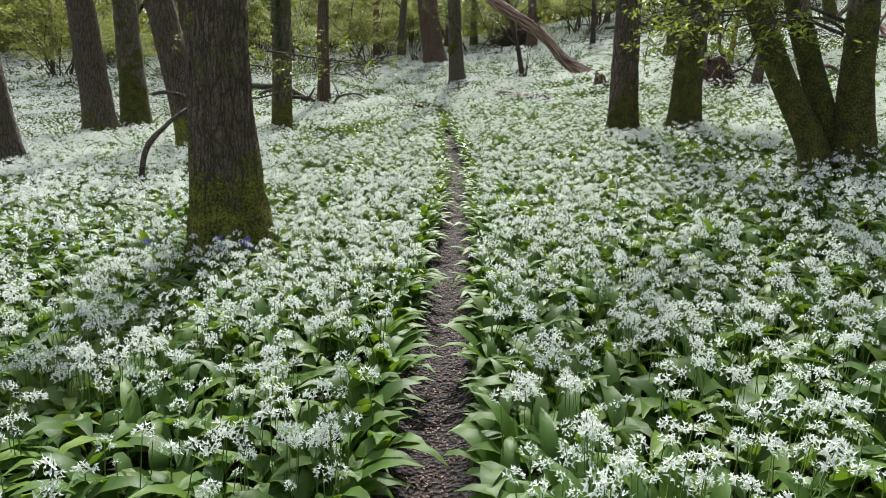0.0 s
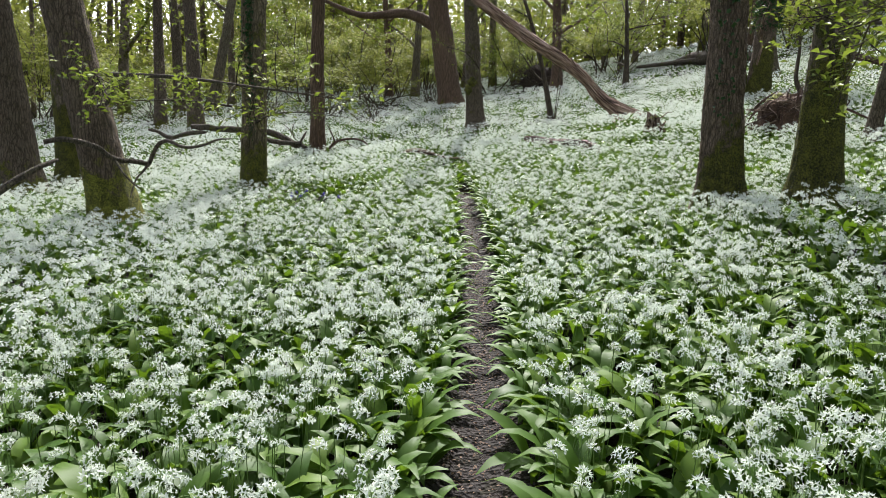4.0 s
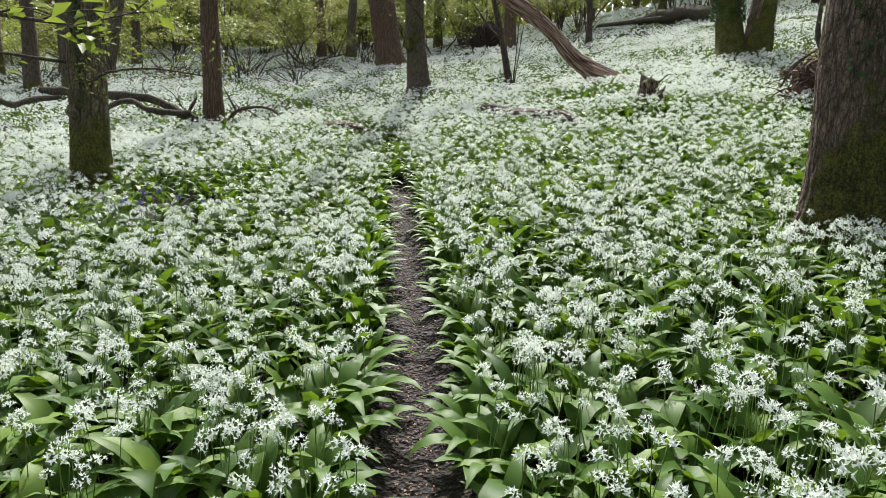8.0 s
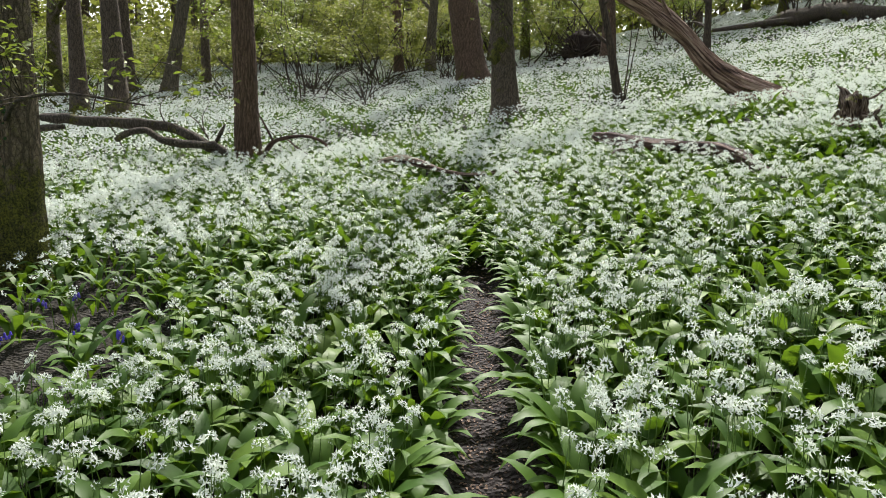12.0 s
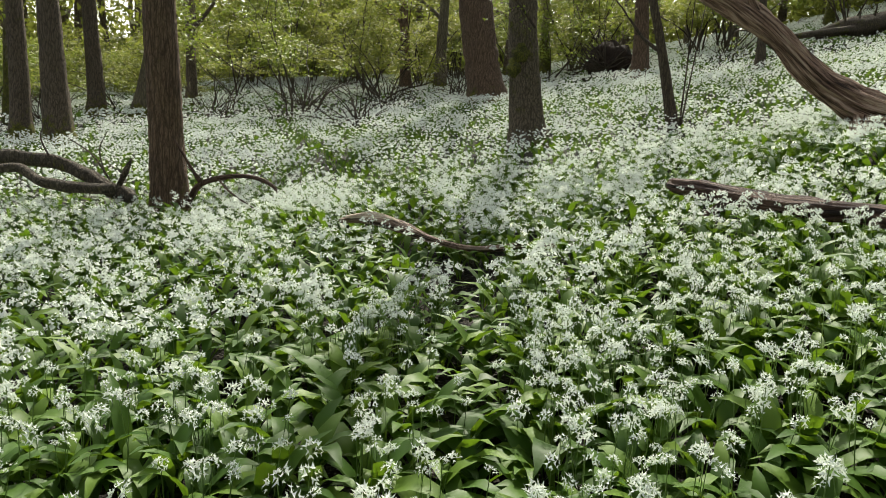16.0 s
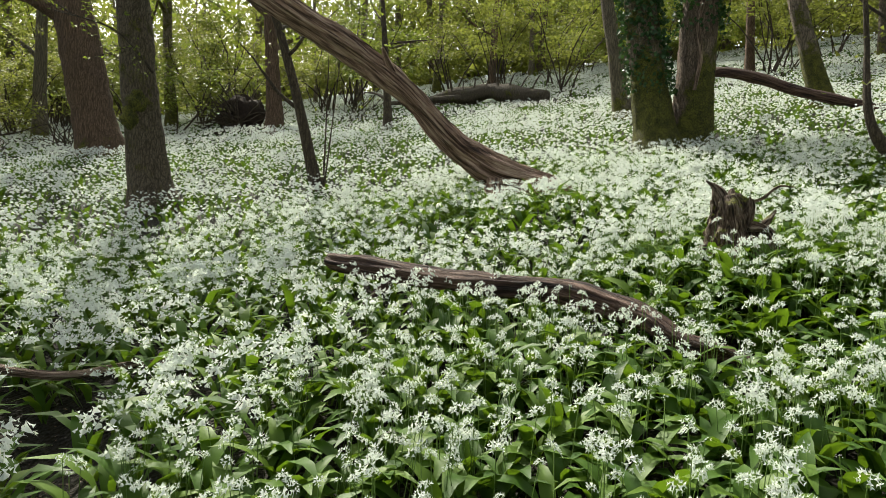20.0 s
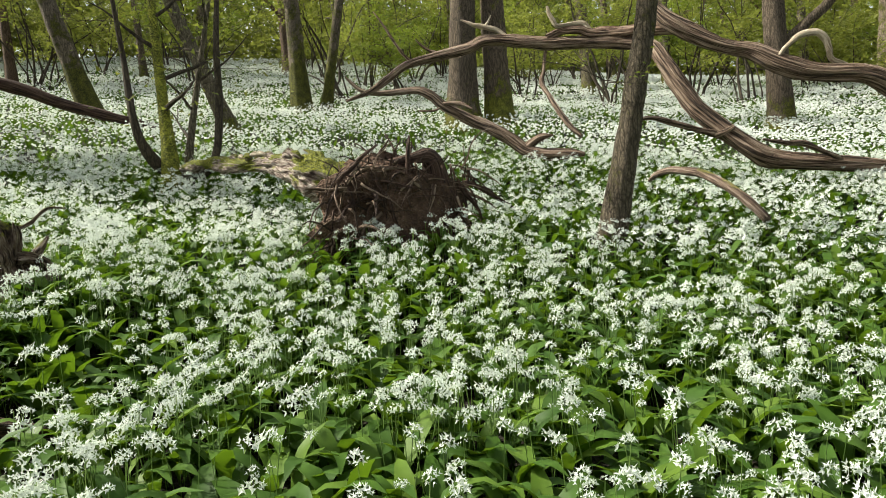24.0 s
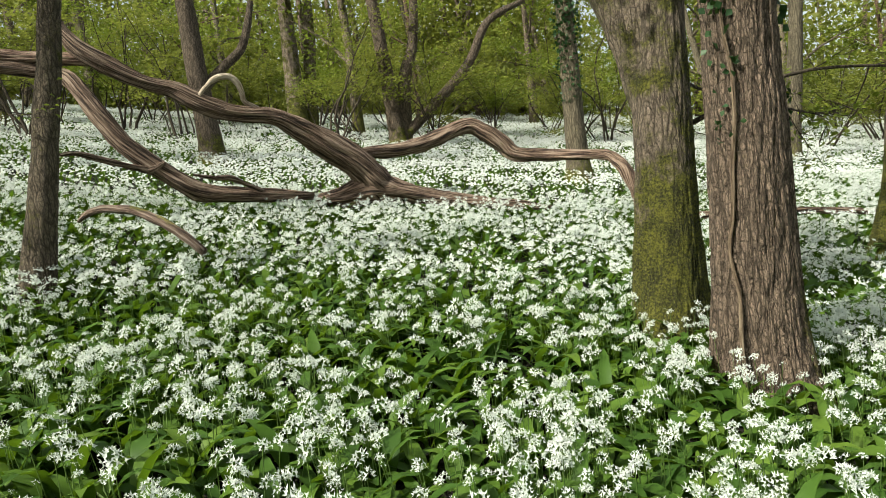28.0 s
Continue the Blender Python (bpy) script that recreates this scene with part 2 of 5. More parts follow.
M_SOIL = soil("woodland_soil", (0.007, 0.006, 0.004), (0.026, 0.021, 0.012))
M_MUD = soil("trodden_mud", (0.006, 0.004, 0.004), (0.024, 0.016, 0.013), 14.0, 0.12)
M_EARTH_DARK = soil("dark_root_earth", (0.01, 0.007, 0.005), (0.045, 0.029, 0.02), 8.0)
M_EARTH = soil("root_earth", (0.035, 0.021, 0.014), (0.17, 0.104, 0.072), 8.0)
M_LEAF = leafy("garlic_leaf", (0.03, 0.07, 0.012), (0.058, 0.118, 0.018), (0.115, 0.185, 0.026), 0.5, 0.24, (0.17, 0.3, 0.016), 0.16)
M_STEM = leafy("garlic_stem", (0.07, 0.13, 0.025), (0.11, 0.19, 0.04), (0.17, 0.26, 0.07), 0.5, 0.2, (0.3, 0.4, 0.1))
M_PETAL = leafy("garlic_petal", (0.7, 0.74, 0.7), (0.78, 0.82, 0.78), (0.84, 0.86, 0.83), 0.6, 0.3, (0.74, 0.8, 0.68), 0.15)
M_SPRING = leafy("spring_leaf", (0.085, 0.12, 0.014), (0.145, 0.185, 0.022), (0.235, 0.27, 0.035), 0.55, 0.28, (0.27, 0.35, 0.045), 0.25)
M_BUSH = leafy("thicket_leaf", (0.062, 0.074, 0.016), (0.125, 0.142, 0.024), (0.25, 0.255, 0.04), 0.6, 0.36, (0.3, 0.34, 0.06), 0.2)
M_IVY = leafy("ivy_leaf", (0.012, 0.04, 0.012), (0.02, 0.06, 0.016), (0.04, 0.085, 0.03), 0.5, 0.1, (0.1, 0.2, 0.03), 0.3)
M_LITTER = leafy("dead_leaf", (0.05, 0.028, 0.015), (0.13, 0.075, 0.045), (0.22, 0.15, 0.1), 0.7, 0.1, (0.2, 0.1, 0.05))
M_BLUE = leafy("bluebell_petal", (0.08, 0.06, 0.4), (0.12, 0.09, 0.5), (0.18, 0.12, 0.6), 0.5, 0.3, (0.2, 0.15, 0.7))
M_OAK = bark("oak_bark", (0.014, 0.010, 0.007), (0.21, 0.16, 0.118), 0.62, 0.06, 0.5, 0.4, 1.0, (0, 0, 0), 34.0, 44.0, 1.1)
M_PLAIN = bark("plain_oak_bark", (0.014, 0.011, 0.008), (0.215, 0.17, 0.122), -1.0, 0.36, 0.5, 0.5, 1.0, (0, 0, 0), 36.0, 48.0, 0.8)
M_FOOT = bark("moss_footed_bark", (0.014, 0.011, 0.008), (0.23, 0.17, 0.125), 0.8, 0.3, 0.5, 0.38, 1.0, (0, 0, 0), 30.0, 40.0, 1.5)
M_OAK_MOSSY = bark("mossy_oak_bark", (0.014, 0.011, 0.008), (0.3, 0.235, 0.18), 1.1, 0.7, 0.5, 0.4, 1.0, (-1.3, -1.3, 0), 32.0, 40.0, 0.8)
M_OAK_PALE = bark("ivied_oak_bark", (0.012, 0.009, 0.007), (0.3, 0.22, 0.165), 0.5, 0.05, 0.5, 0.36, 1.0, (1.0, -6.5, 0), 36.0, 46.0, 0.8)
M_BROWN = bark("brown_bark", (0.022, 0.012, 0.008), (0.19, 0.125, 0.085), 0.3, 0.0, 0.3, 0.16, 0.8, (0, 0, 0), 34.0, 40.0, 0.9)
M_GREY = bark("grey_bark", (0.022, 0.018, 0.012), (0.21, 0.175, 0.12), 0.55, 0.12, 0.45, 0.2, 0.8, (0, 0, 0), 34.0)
M_TWIG = bark("twig_bark", (0.02, 0.015, 0.012), (0.09, 0.07, 0.05), 0.0, -0.5, 0.2, 0.3, 0.5)
M_MOSSY = bark("moss_covered_bark", (0.06, 0.06, 0.02), (0.13, 0.12, 0.06), 3.0, 0.6, 0.3, 0.4, 0.7, moss=1.9)
M_DEAD = dead_wood("weathered_wood", (0.055, 0.033, 0.023), (0.26, 0.172, 0.122), (0.52, 0.4, 0.31))
M_DEAD_RED = dead_wood("red_brown_wood", (0.04, 0.02, 0.015), (0.1, 0.056, 0.04), (0.2, 0.125, 0.095))
M_DEAD_TAN = dead_wood("ruddy_weathered_wood", (0.1, 0.057, 0.041), (0.33, 0.212, 0.155), (0.55, 0.42, 0.32))
M_LIMB = bark("fallen_limb_bark", (0.012, 0.01, 0.008), (0.16, 0.13, 0.1), -2.0, 0.3, 0.5, 0.8, 0.9)
M_RAGGED = bark("ragged_ivied_bark", (0.014, 0.011, 0.007), (0.26, 0.205, 0.135), 0.7, 0.46, 0.5, 0.5, 1.0, (0, 0, 0), 22.0, 30.0)
M_DEAD_PALE = dead_wood("bleached_wood", (0.4, 0.31, 0.22), (0.6, 0.5, 0.38), (0.75, 0.66, 0.53), -0.4)
M_VINE = dead_wood("ivy_stem_wood", (0.16, 0.11, 0.07), (0.34, 0.25, 0.17), (0.48, 0.38, 0.27), -0.4)
M_LOG_MOSS = dead_wood("bright_mossy_wood", (0.17, 0.11, 0.09), (0.5, 0.4, 0.34), (0.74, 0.66, 0.6), 1.12, 0.3)
M_DEAD_MOSS = dead_wood("mossy_dead_wood", (0.08, 0.05, 0.036), (0.22, 0.15, 0.11), (0.45, 0.36, 0.3), 0.62)


# ---- geometry helpers ----
TABLE = np.random.default_rng(3).random((64, 256))


def wave(u, v, wrap, seed=0):
    """Smooth value noise, -1 to 1, that repeats every `wrap` in u."""
    u, v = np.asarray(u, float), np.asarray(v, float)
    iu, iv = np.floor(u).astype(int), np.floor(v).astype(int)
    fu, fv = u - iu, v - iv
    fu, fv = fu * fu * (3 - 2 * fu), fv * fv * (3 - 2 * fv)
    a, b = (iu % wrap + 17 * seed) % 64, ((iu + 1) % wrap + 17 * seed) % 64
    c, d = (iv + 37 * seed) % 256, (iv + 1 + 37 * seed) % 256
    low = TABLE[a, c] * (1 - fu) + TABLE[b, c] * fu
    high = TABLE[a, d] * (1 - fu) + TABLE[b, d] * fu
    return 2 * (low * (1 - fv) + high * fv) - 1


def make(name, verts, quads=None, tris=None, mat=None, uv=None, smooth=True):
    me = bpy.data.meshes.new(name)
    verts = np.asarray(verts, np.float32).reshape(-1, 3)
    loops, starts, at = [], [], 0
    for f, k in ((quads, 4), (tris, 3)):
        if f is not None and len(f):
            f = np.asarray(f, np.int32)
            loops.append(f.ravel())
            starts.append(at + k * np.arange(len(f)))
            at += f.size
    loops, starts = np.concatenate(loops).astype(np.int32), np.concatenate(starts).astype(np.int32)
    me.vertices.add(len(verts))
    me.vertices.foreach_set("co", verts.ravel())
    me.loops.add(len(loops))
    me.loops.foreach_set("vertex_index", loops)
    me.polygons.add(len(starts))
    me.polygons.foreach_set("loop_start", starts)
    me.polygons.foreach_set("use_smooth", np.full(len(starts), smooth))
    if uv is not None:
        layer_ = me.uv_layers.new(name="UVMap")
        layer_.data.foreach_set("uv", np.asarray(uv, np.float32)[loops].ravel())
    me.update(calc_edges=True)
    if mat:
        me.materials.append(mat)
    return me


def part(name, me, parent, label=""):
    ob = new(name, me)
    ob.parent = parent
    if label:
        ob["label"] = label
    return ob


def spline(pts, n):
    """Points along a smooth line through pts; extra columns glide too."""
    p = np.asarray(pts, float)
    if len(p) == 2:
        return p[0] + np.linspace(0, 1, n)[:, None] * (p[1] - p[0])
    p = np.vstack([2 * p[0] - p[1], p, 2 * p[-1] - p[-2]])
    s = np.linspace(0, len(p) - 3, n)
    i = np.minimum(s.astype(int), len(p) - 4)
    f = (s - i)[:, None]
    a, b, c, d = p[i], p[i + 1], p[i + 2], p[i + 3]
    return 0.5 * (2 * b + (c - a) * f + (2 * a - 5 * b + 4 * c - d) * f ** 2 + (3 * b - a - 3 * c + d) * f ** 3)


def tube(line, seg=12, lump=0.08, ridges=0.0, nridge=14, seed=0, close=True, run=3.0, rough=0.0):
    """A round limb along rows of x, y, z, radius. Returns vertices, quads, triangles, uv in metres."""
    line = np.asarray(line, float)
    p, r = line[:, :3], line[:, 3]
    n = len(p)
    t = np.gradient(p, axis=0)
    t /= np.linalg.norm(t, axis=1)[:, None] + 1e-9
    ref = np.array([1.0, 0, 0]) if abs(t[:, 2]).mean() > 0.7 else np.array([0, 0, -1.0])
    a = ref - t * (t @ ref)[:, None]
    a /= np.linalg.norm(a, axis=1)[:, None] + 1e-9
    b = np.cross(t, a)
    ang = np.linspace(0, 2 * np.pi, seg, endpoint=False)
    s = np.r_[0, np.cumsum(np.linalg.norm(np.diff(p, axis=0), axis=1))]
    U, S = np.meshgrid(ang / (2 * np.pi), s)
    rad = np.repeat(r[:, None], seg, 1)
    k = 1 + lump * wave(U * 4, S * 2.2 / max(0.08, r.max() * 5) + seed, 4, seed % 3) + lump * 0.6 * wave(U * 8, S * 5 + 9, 8, seed % 3)
    if rough:
        k = k + rough * (wave(U * 16, S * 17 + 3, 16, 1) + 0.7 * wave(U * 32, S * 37, 32, 2))
    if ridges:
        twist = S * 0.15
        w = wave(U * nridge + twist * (run < 3), S * run + 5, nridge, seed % 3) * 0.6 + wave(U * nridge * 2, S * run * 2.2, nridge * 2, seed % 3) * 0.4
        # bark is cut by sharp furrows, bare wood stands in long ribs
        k = k + ridges * (np.minimum(np.abs(w) * 2.4, 0.8) - 0.5 if run > 3 else 0.5 - np.abs(w) * 1.6)
    rad = rad * k
    V = p[:, None, :] + rad[..., None] * (np.cos(ang)[None, :, None] * a[:, None, :] + np.sin(ang)[None, :, None] * b[:, None, :])
    uv = np.stack([U * 2 * np.pi * r.max(), S], -1).reshape(-1, 2)
    i = np.arange(n - 1)[:, None] * seg
    j = np.arange(seg)[None, :]
    q = np.stack([i + j, i + (j + 1) % seg, i + seg + (j + 1) % seg, i + seg + j], -1).reshape(-1, 4)
    V = V.reshape(-1, 3)
    tr = None
    if close:
        V = np.vstack([V, p[0], p[-1] + t[-1] * r[-1] * 0.3])
        uv = np.vstack([uv, [0, 0], [0, s[-1]]])
        c = len(V) - 2
        j = np.arange(seg)
        e = (n - 1) * seg
        tr = np.vstack([np.stack([np.full(seg, c), (j + 1) % seg, j], -1), np.stack([np.full(seg, c + 1), e + j, e + (j + 1) % seg], -1)])
    return V, q, tr, uv


def join(pieces):
    """Several tubes as one set of arrays."""
    V, Q, T, W, at = [], [], [], [], 0
    for v, q, t, w in pieces:
        V.append(v), Q.append(q + at), W.append(w)
        if t is not None:
            T.append(t + at)
        at += len(v)
    return np.vstack(V), np.vstack(Q), (np.vstack(T) if T else None), np.vstack(W)


def tube_mesh(name, pieces, mat):
    v, q, t, w = join(pieces)
    return make(name, v, q, t, mat, w)


def scatter_leaves(centres, size, seed, flat=0.5, squash=0.55, single=False):
    """A bent leaf of two triangles at each centre. flat: how far the leaves lie level."""
    g = np.random.default_rng(seed)
    n = len(centres)
    s = size * g.uniform(0.6, 1.35, n)
    nrm = g.normal(size=(n, 3))
    nrm[:, 2] = np.abs(nrm[:, 2]) + flat * 2.0
    nrm /= np.linalg.norm(nrm, axis=1)[:, None]
    d = g.normal(size=(n, 3))
    d -= nrm * (d * nrm).sum(1)[:, None]
    d /= np.linalg.norm(d, axis=1)[:, None]
    e = np.cross(nrm, d)
    w = (s * squash)[:, None] * 0.5
    l = s[:, None]
    dip = nrm * (s * 0.18)[:, None]
    if single:
        V = np.stack([centres - d * l * 0.5 + e * w, centres + d * l * 0.5, centres - d * l * 0.5 - e * w], 1).reshape(-1, 3)
        return V, np.arange(3 * n).reshape(-1, 3)
    V = np.stack([centres - d * l * 0.5 - dip, centres + e * w, centres + d * l * 0.5 - dip, centres - e * w], 1).reshape(-1, 3)
    k = np.arange(n)[:, None] * 4
    T = np.stack([k + [[0, 1, 2]], k + [[0, 2, 3]]], 1).reshape(-1, 3)
    return V, T


# ---- the lie of the land ----
def layer(x, y):
    """Height of the flower heads over the wood."""
    x, y = np.asarray(x, float), np.asarray(y, float)
    x = np.where(np.abs(x) > 40, np.sign(x) * (40 + 15 * np.tanh((np.abs(x) - 40) / 15)), x)
    yy = y - 14
    y = 14 + np.where(np.abs(yy) > 40, np.sign(yy) * (40 + 15 * np.tanh((np.abs(yy) - 40) / 15)), yy)
    return (0.0302 + 0.1196 * x + 0.0783 * y + 0.0947 * (np.sqrt(x * x + 36) - 6) + 0.0534 * (np.sqrt((y - 14) ** 2 + 100) - 10)
            + 0.0171 * x * np.tanh((y - 12) / 12) - 0.1688 * np.exp(-((x - 3) / 6) ** 2 - ((y - 14) / 9) ** 2))


TRACK_Y = np.array([-6.0, 2.0, 3.25, 5.0, 6.2, 7.3, 9.9, 11.5, 12.9, 15.1, 16.2, 17.7, 19.2, 20.7, 22.8, 26.8, 30.9, 40.0])
TRACK_X = np.array([-0.1, 0.0, 0.04, 0.09, 0.12, 0.17, 0.18, 0.15, 0.1, 0.03, -0.06, -0.25, -0.66, -1.55, -2.5, -4.3, -5.8, -9.0])


def off_track(x, y):
    """Metres to the side of the trodden line."""
    slope = np.interp(y, [18, 20, 40], [0.0, 0.55, 0.45])
    return (np.asarray(x, float) - np.interp(y, TRACK_Y, TRACK_X)) / np.sqrt(1 + slope ** 2)


def ground(x, y):
    x, y = np.asarray(x, float), np.asarray(y, float)
    d = off_track(x, y)
    hump = 0.035 * np.sin(1.7 * x + 0.6 * np.sin(1.3 * y)) * np.sin(1.1 * y + 0.7) + 0.05 * np.sin(0.45 * x + 1) * np.sin(0.38 * y + 2)
    dip = -0.08 * np.exp(-(d / 0.2) ** 2) * np.clip((16.5 - y) / 1.5, 0.3, 1) - 0.16 * np.exp(-((x + 0.27) / 0.3) ** 2 - ((y - 17.85) / 0.4) ** 2)
    bare = -0.08 * np.exp(-((x + 1.95) / 0.6) ** 2 - ((y - 13.5) / 0.8) ** 2)
    mound = 0.19 * np.exp(-((x - 3.85) / 0.8) ** 2 - ((y - 17.75) / 0.75) ** 2) + 0.1 * np.exp(-((x - 5.7) / 0.8) ** 2 - ((y - 16.0) / 0.8) ** 2) + 0.22 * np.exp(-((x - 3.9) / 0.9) ** 2 - ((y - 20.2) / 0.9) ** 2)
    return layer(x, y) - 0.30 + hump + dip + bare + mound


def gz(x, y):
    return float(ground(x, y))


u = np.linspace(-1, 1, 221)
gx, gy = np.meshgrid(0.5 + 6 * u + 150 * u ** 7, 11 + 13 * u + 150 * u ** 7)
gi = np.arange(220)[:, None] * 221 + np.arange(220)[None, :]
gq = np.stack([gi, gi + 1, gi + 222, gi + 221], -1).reshape(-1, 4)
tagged(new("ground", make("ground", np.stack([gx, gy, ground(gx, gy)], -1), gq, None, M_SOIL)), "dark woodland soil under the wild garlic", "ground", kind="structure")

ty = np.linspace(-1.0, 15.4, 260)
tw = np.linspace(-0.13, 0.13, 9)
TY, TW = np.meshgrid(ty, tw, indexing="ij")
TW = TW * (1 + 0.35 * wave(TY * 0.9, TW * 0 + 3.0, 64)[:, :1])
TX = np.interp(TY, TRACK_Y, TRACK_X) + TW
tz = ground(TX, TY) + 0.006 + 0.012 * wave(TX * 25, TY * 25, 64, 1)
ti = np.arange(259)[:, None] * 9 + np.arange(8)[None, :]
tq = np.stack([ti, ti + 1, ti + 10, ti + 9], -1).reshape(-1, 4)
tagged(new("footpath", make("footpath", np.stack([TX, TY, tz], -1), tq, None, M_MUD)), "narrow trodden path of dark mud between garlic leaves", "footpath", kind="structure")


# ---- trees ----
TRUNKS = []        # plan of what stands on the ground: x, y, radius


def trunk_line(r, lean, height, bow=0.0, flare=0.45, seed=0, top=0.35, rings=70):
    z = np.r_[np.linspace(-0.15, 4.6, rings), np.linspace(4.8, height, 8)]
    h = np.maximum(z, 0)
    x = lean[0] * h + bow * np.sin(h * 0.55 + seed) * 0.06
    y = lean[1] * h + bow * np.cos(h * 0.5 + seed * 2) * 0.06
    rad = r * (1 - (1 - top) * (h / height) ** 0.9) * (1 + flare * np.exp(-h / 0.34) + 0.08 * np.exp(-h / 1.1))
    return np.stack([x, y, z, rad], -1)


def trunk_mesh(line, mat, seg, ridges, seed, lobes=0.0):
    v, q, t, w = tube(line, seg, 0.06, ridges, max(8, seg // 4), seed, True, 5.5)
    if lobes:
        n = len(line) * seg
        ang = np.tile(np.arange(seg) / seg, len(line))
        h = np.repeat(line[:, 2], seg)
        k = 1 + lobes * np.exp(-np.maximum(h, 0) / 0.4) * wave(ang * 6, h * 1.2 + seed, 6, seed % 3)
        c = np.repeat(line[:, :2], seg, 0)
        v[:n, :2] = c + (v[:n, :2] - c) * k[:, None]
    return make("trunk", v, q, t, mat, w)


def branch(start, way, length, r, g, droop=0.0, wiggle=0.25, n=12, tip=0.25):
    """A wandering limb as rows of x, y, z, radius."""
    p, d = np.array(start, float), np.array(way, float)
    d /= np.linalg.norm(d)
    rows, step = [(*p, r)], length / n
    for i in range(n):
        d = d + g.normal(size=3) * wiggle * 0.35 + np.array([0, 0, -droop * 0.2])
        d /= np.linalg.norm(d)
        p = p + d * step
        rows.append((*p, r * (1 - (1 - tip) * (i + 1) / n)))
    return np.array(rows)


def spray(limb, g, count, length, r, up=0.2, droop=0.1):
    """Twigs that leave a limb along its outer two thirds."""
    out = []
    for k in range(count):
        i = int(g.uniform(0.3, 0.98) * (len(limb) - 1))
        d = limb[min(i + 1, len(limb) - 1), :3] - limb[max(i - 1, 0), :3]
        d = d / (np.linalg.norm(d) + 1e-9) * 0.6 + g.normal(size=3) * 0.6 + np.array([0, 0, up])
        out.append(branch(limb[i, :3], d, length * g.uniform(0.5, 1.2), r * g.uniform(0.6, 1.1), g, droop, 0.35, 5, 0.3))
    return out


def leaves_on(twigs, g, per, spread):
    c = []
    for t in twigs:
        i = g.uniform(1.5, len(t) - 1.001, per)
        k = i.astype(int)
        f = (i - k)[:, None]
        c.append(t[k, :3] * (1 - f) + t[np.minimum(k + 1, len(t) - 1), :3] * f + g.normal(size=(per, 3)) * spread)
    return np.vstack(c)


def tree(x, y, r, lean=(0, 0), height=11.0, mat=None, label="", seed=1, seg=20, ridges=0.06, lobes=0.25, limbs=6, low=4.2, crown=1500,
         leaf=0.07, extra=(), flare=0.45, bow=1.0, sink=0.0, name="tree", leafmat=None, reach=3.2, forks=(), limbmat=None):
    g = np.random.default_rng(seed)
    z = gz(x, y) - sink
    ob = tagged(new(name), label, "tree")
    ob.location = (x, y, z)
    TRUNKS.append((x, y, r * 1.25))
    line = trunk_line(r, lean, height, bow, flare, seed, rings=120 if seg > 100 else 70 if seg > 40 else 36 if seg > 18 else 14)
    part("trunk", trunk_mesh(line, mat, seg, ridges, seed, lobes), ob)
    twigs = []
    for k in range(limbs):
        h = low + (height - low) * (k + 0.3) / limbs
        i = int(np.argmin(np.abs(line[:, 2] - h)))
        a = g.uniform(0, 2 * np.pi) if not k else a + 2.4 + g.normal() * 0.4
        d = (math.cos(a), math.sin(a), g.uniform(0.25, 0.9))
        limb = branch(line[i, :3], d, reach * g.uniform(0.7, 1.2) * (1.1 - 0.5 * k / limbs), line[i, 3] * 0.5, g, 0.0, 0.3, 9, 0.2)
        sub = spray(limb, g, 5, 1.3, limb[-1, 3] * 0.8, 0.15)
        twigs += sub + [limb]
        part("limb", tube_mesh("limb", [tube(limb, 7, 0.06, seed=k, close=False)] + [tube(s, 3, 0, seed=k, close=False) for s in sub], limbmat or mat), ob)
    for rows in forks:
        part("limb", tube_mesh("limb", [tube(spline(rows, 26), 14, 0.06, ridges * 0.8, 10, seed)], limbmat or mat), ob)
    for rows, twiglets, per, size in extra:
        limb = spline(rows, 14)
        sub = spray(limb, g, twiglets, 0.55, 0.006, 0.1, 0.25)
        sub2 = [s for t in sub for s in spray(t, g, 2, 0.3, 0.004, 0.1, 0.25)]
        lb = part("low_branch", tube_mesh("low_branch", [tube(limb, 8, 0.08)] + [tube(s, 4, 0) for s in sub + sub2], M_TWIG), ob, "thin low branch with young leaves")
        v, t = scatter_leaves(leaves_on(sub + sub2, g, per, 0.03), size, seed + 5, 0.5, 0.5)
        part("foliage", make("foliage", v, None, t, leafmat or M_SPRING), lb, "fresh yellow-green spring leaves")
    if crown and twigs:
        per = max(1, crown // len(twigs))
        v, t = scatter_leaves(leaves_on(twigs, g, per, 0.22), leaf * 1.35, seed, 0.3, 0.7, True)
        part("crown", make("crown", v, None, t, leafmat or M_SPRING), ob, "sparse crown of fresh spring leaves")
    return ob, line


def ivy(ob, line, r0, z0, z1, count, a0, a1, seed, size=0.06, thick=0.05):
    """Ivy leaves on a trunk, between two heights and two bearings, with its stems."""
    g = np.random.default_rng(seed)
    z = g.uniform(z0, z1, count)
    a = g.uniform(a0, a1, count)
    cx, cy, rr = (np.interp(z, line[:, 2], line[:, k]) for k in (0, 1, 3))
    out = rr * 1.06 + g.uniform(0.0, thick, count)
    c = np.stack([cx + out * np.cos(a), cy + out * np.sin(a), z], -1)
    v, t = scatter_leaves(c, size, seed, 0.0, 0.85)
    part("ivy", make("ivy", v, None, t, M_IVY), ob, "dark green climbing ivy")


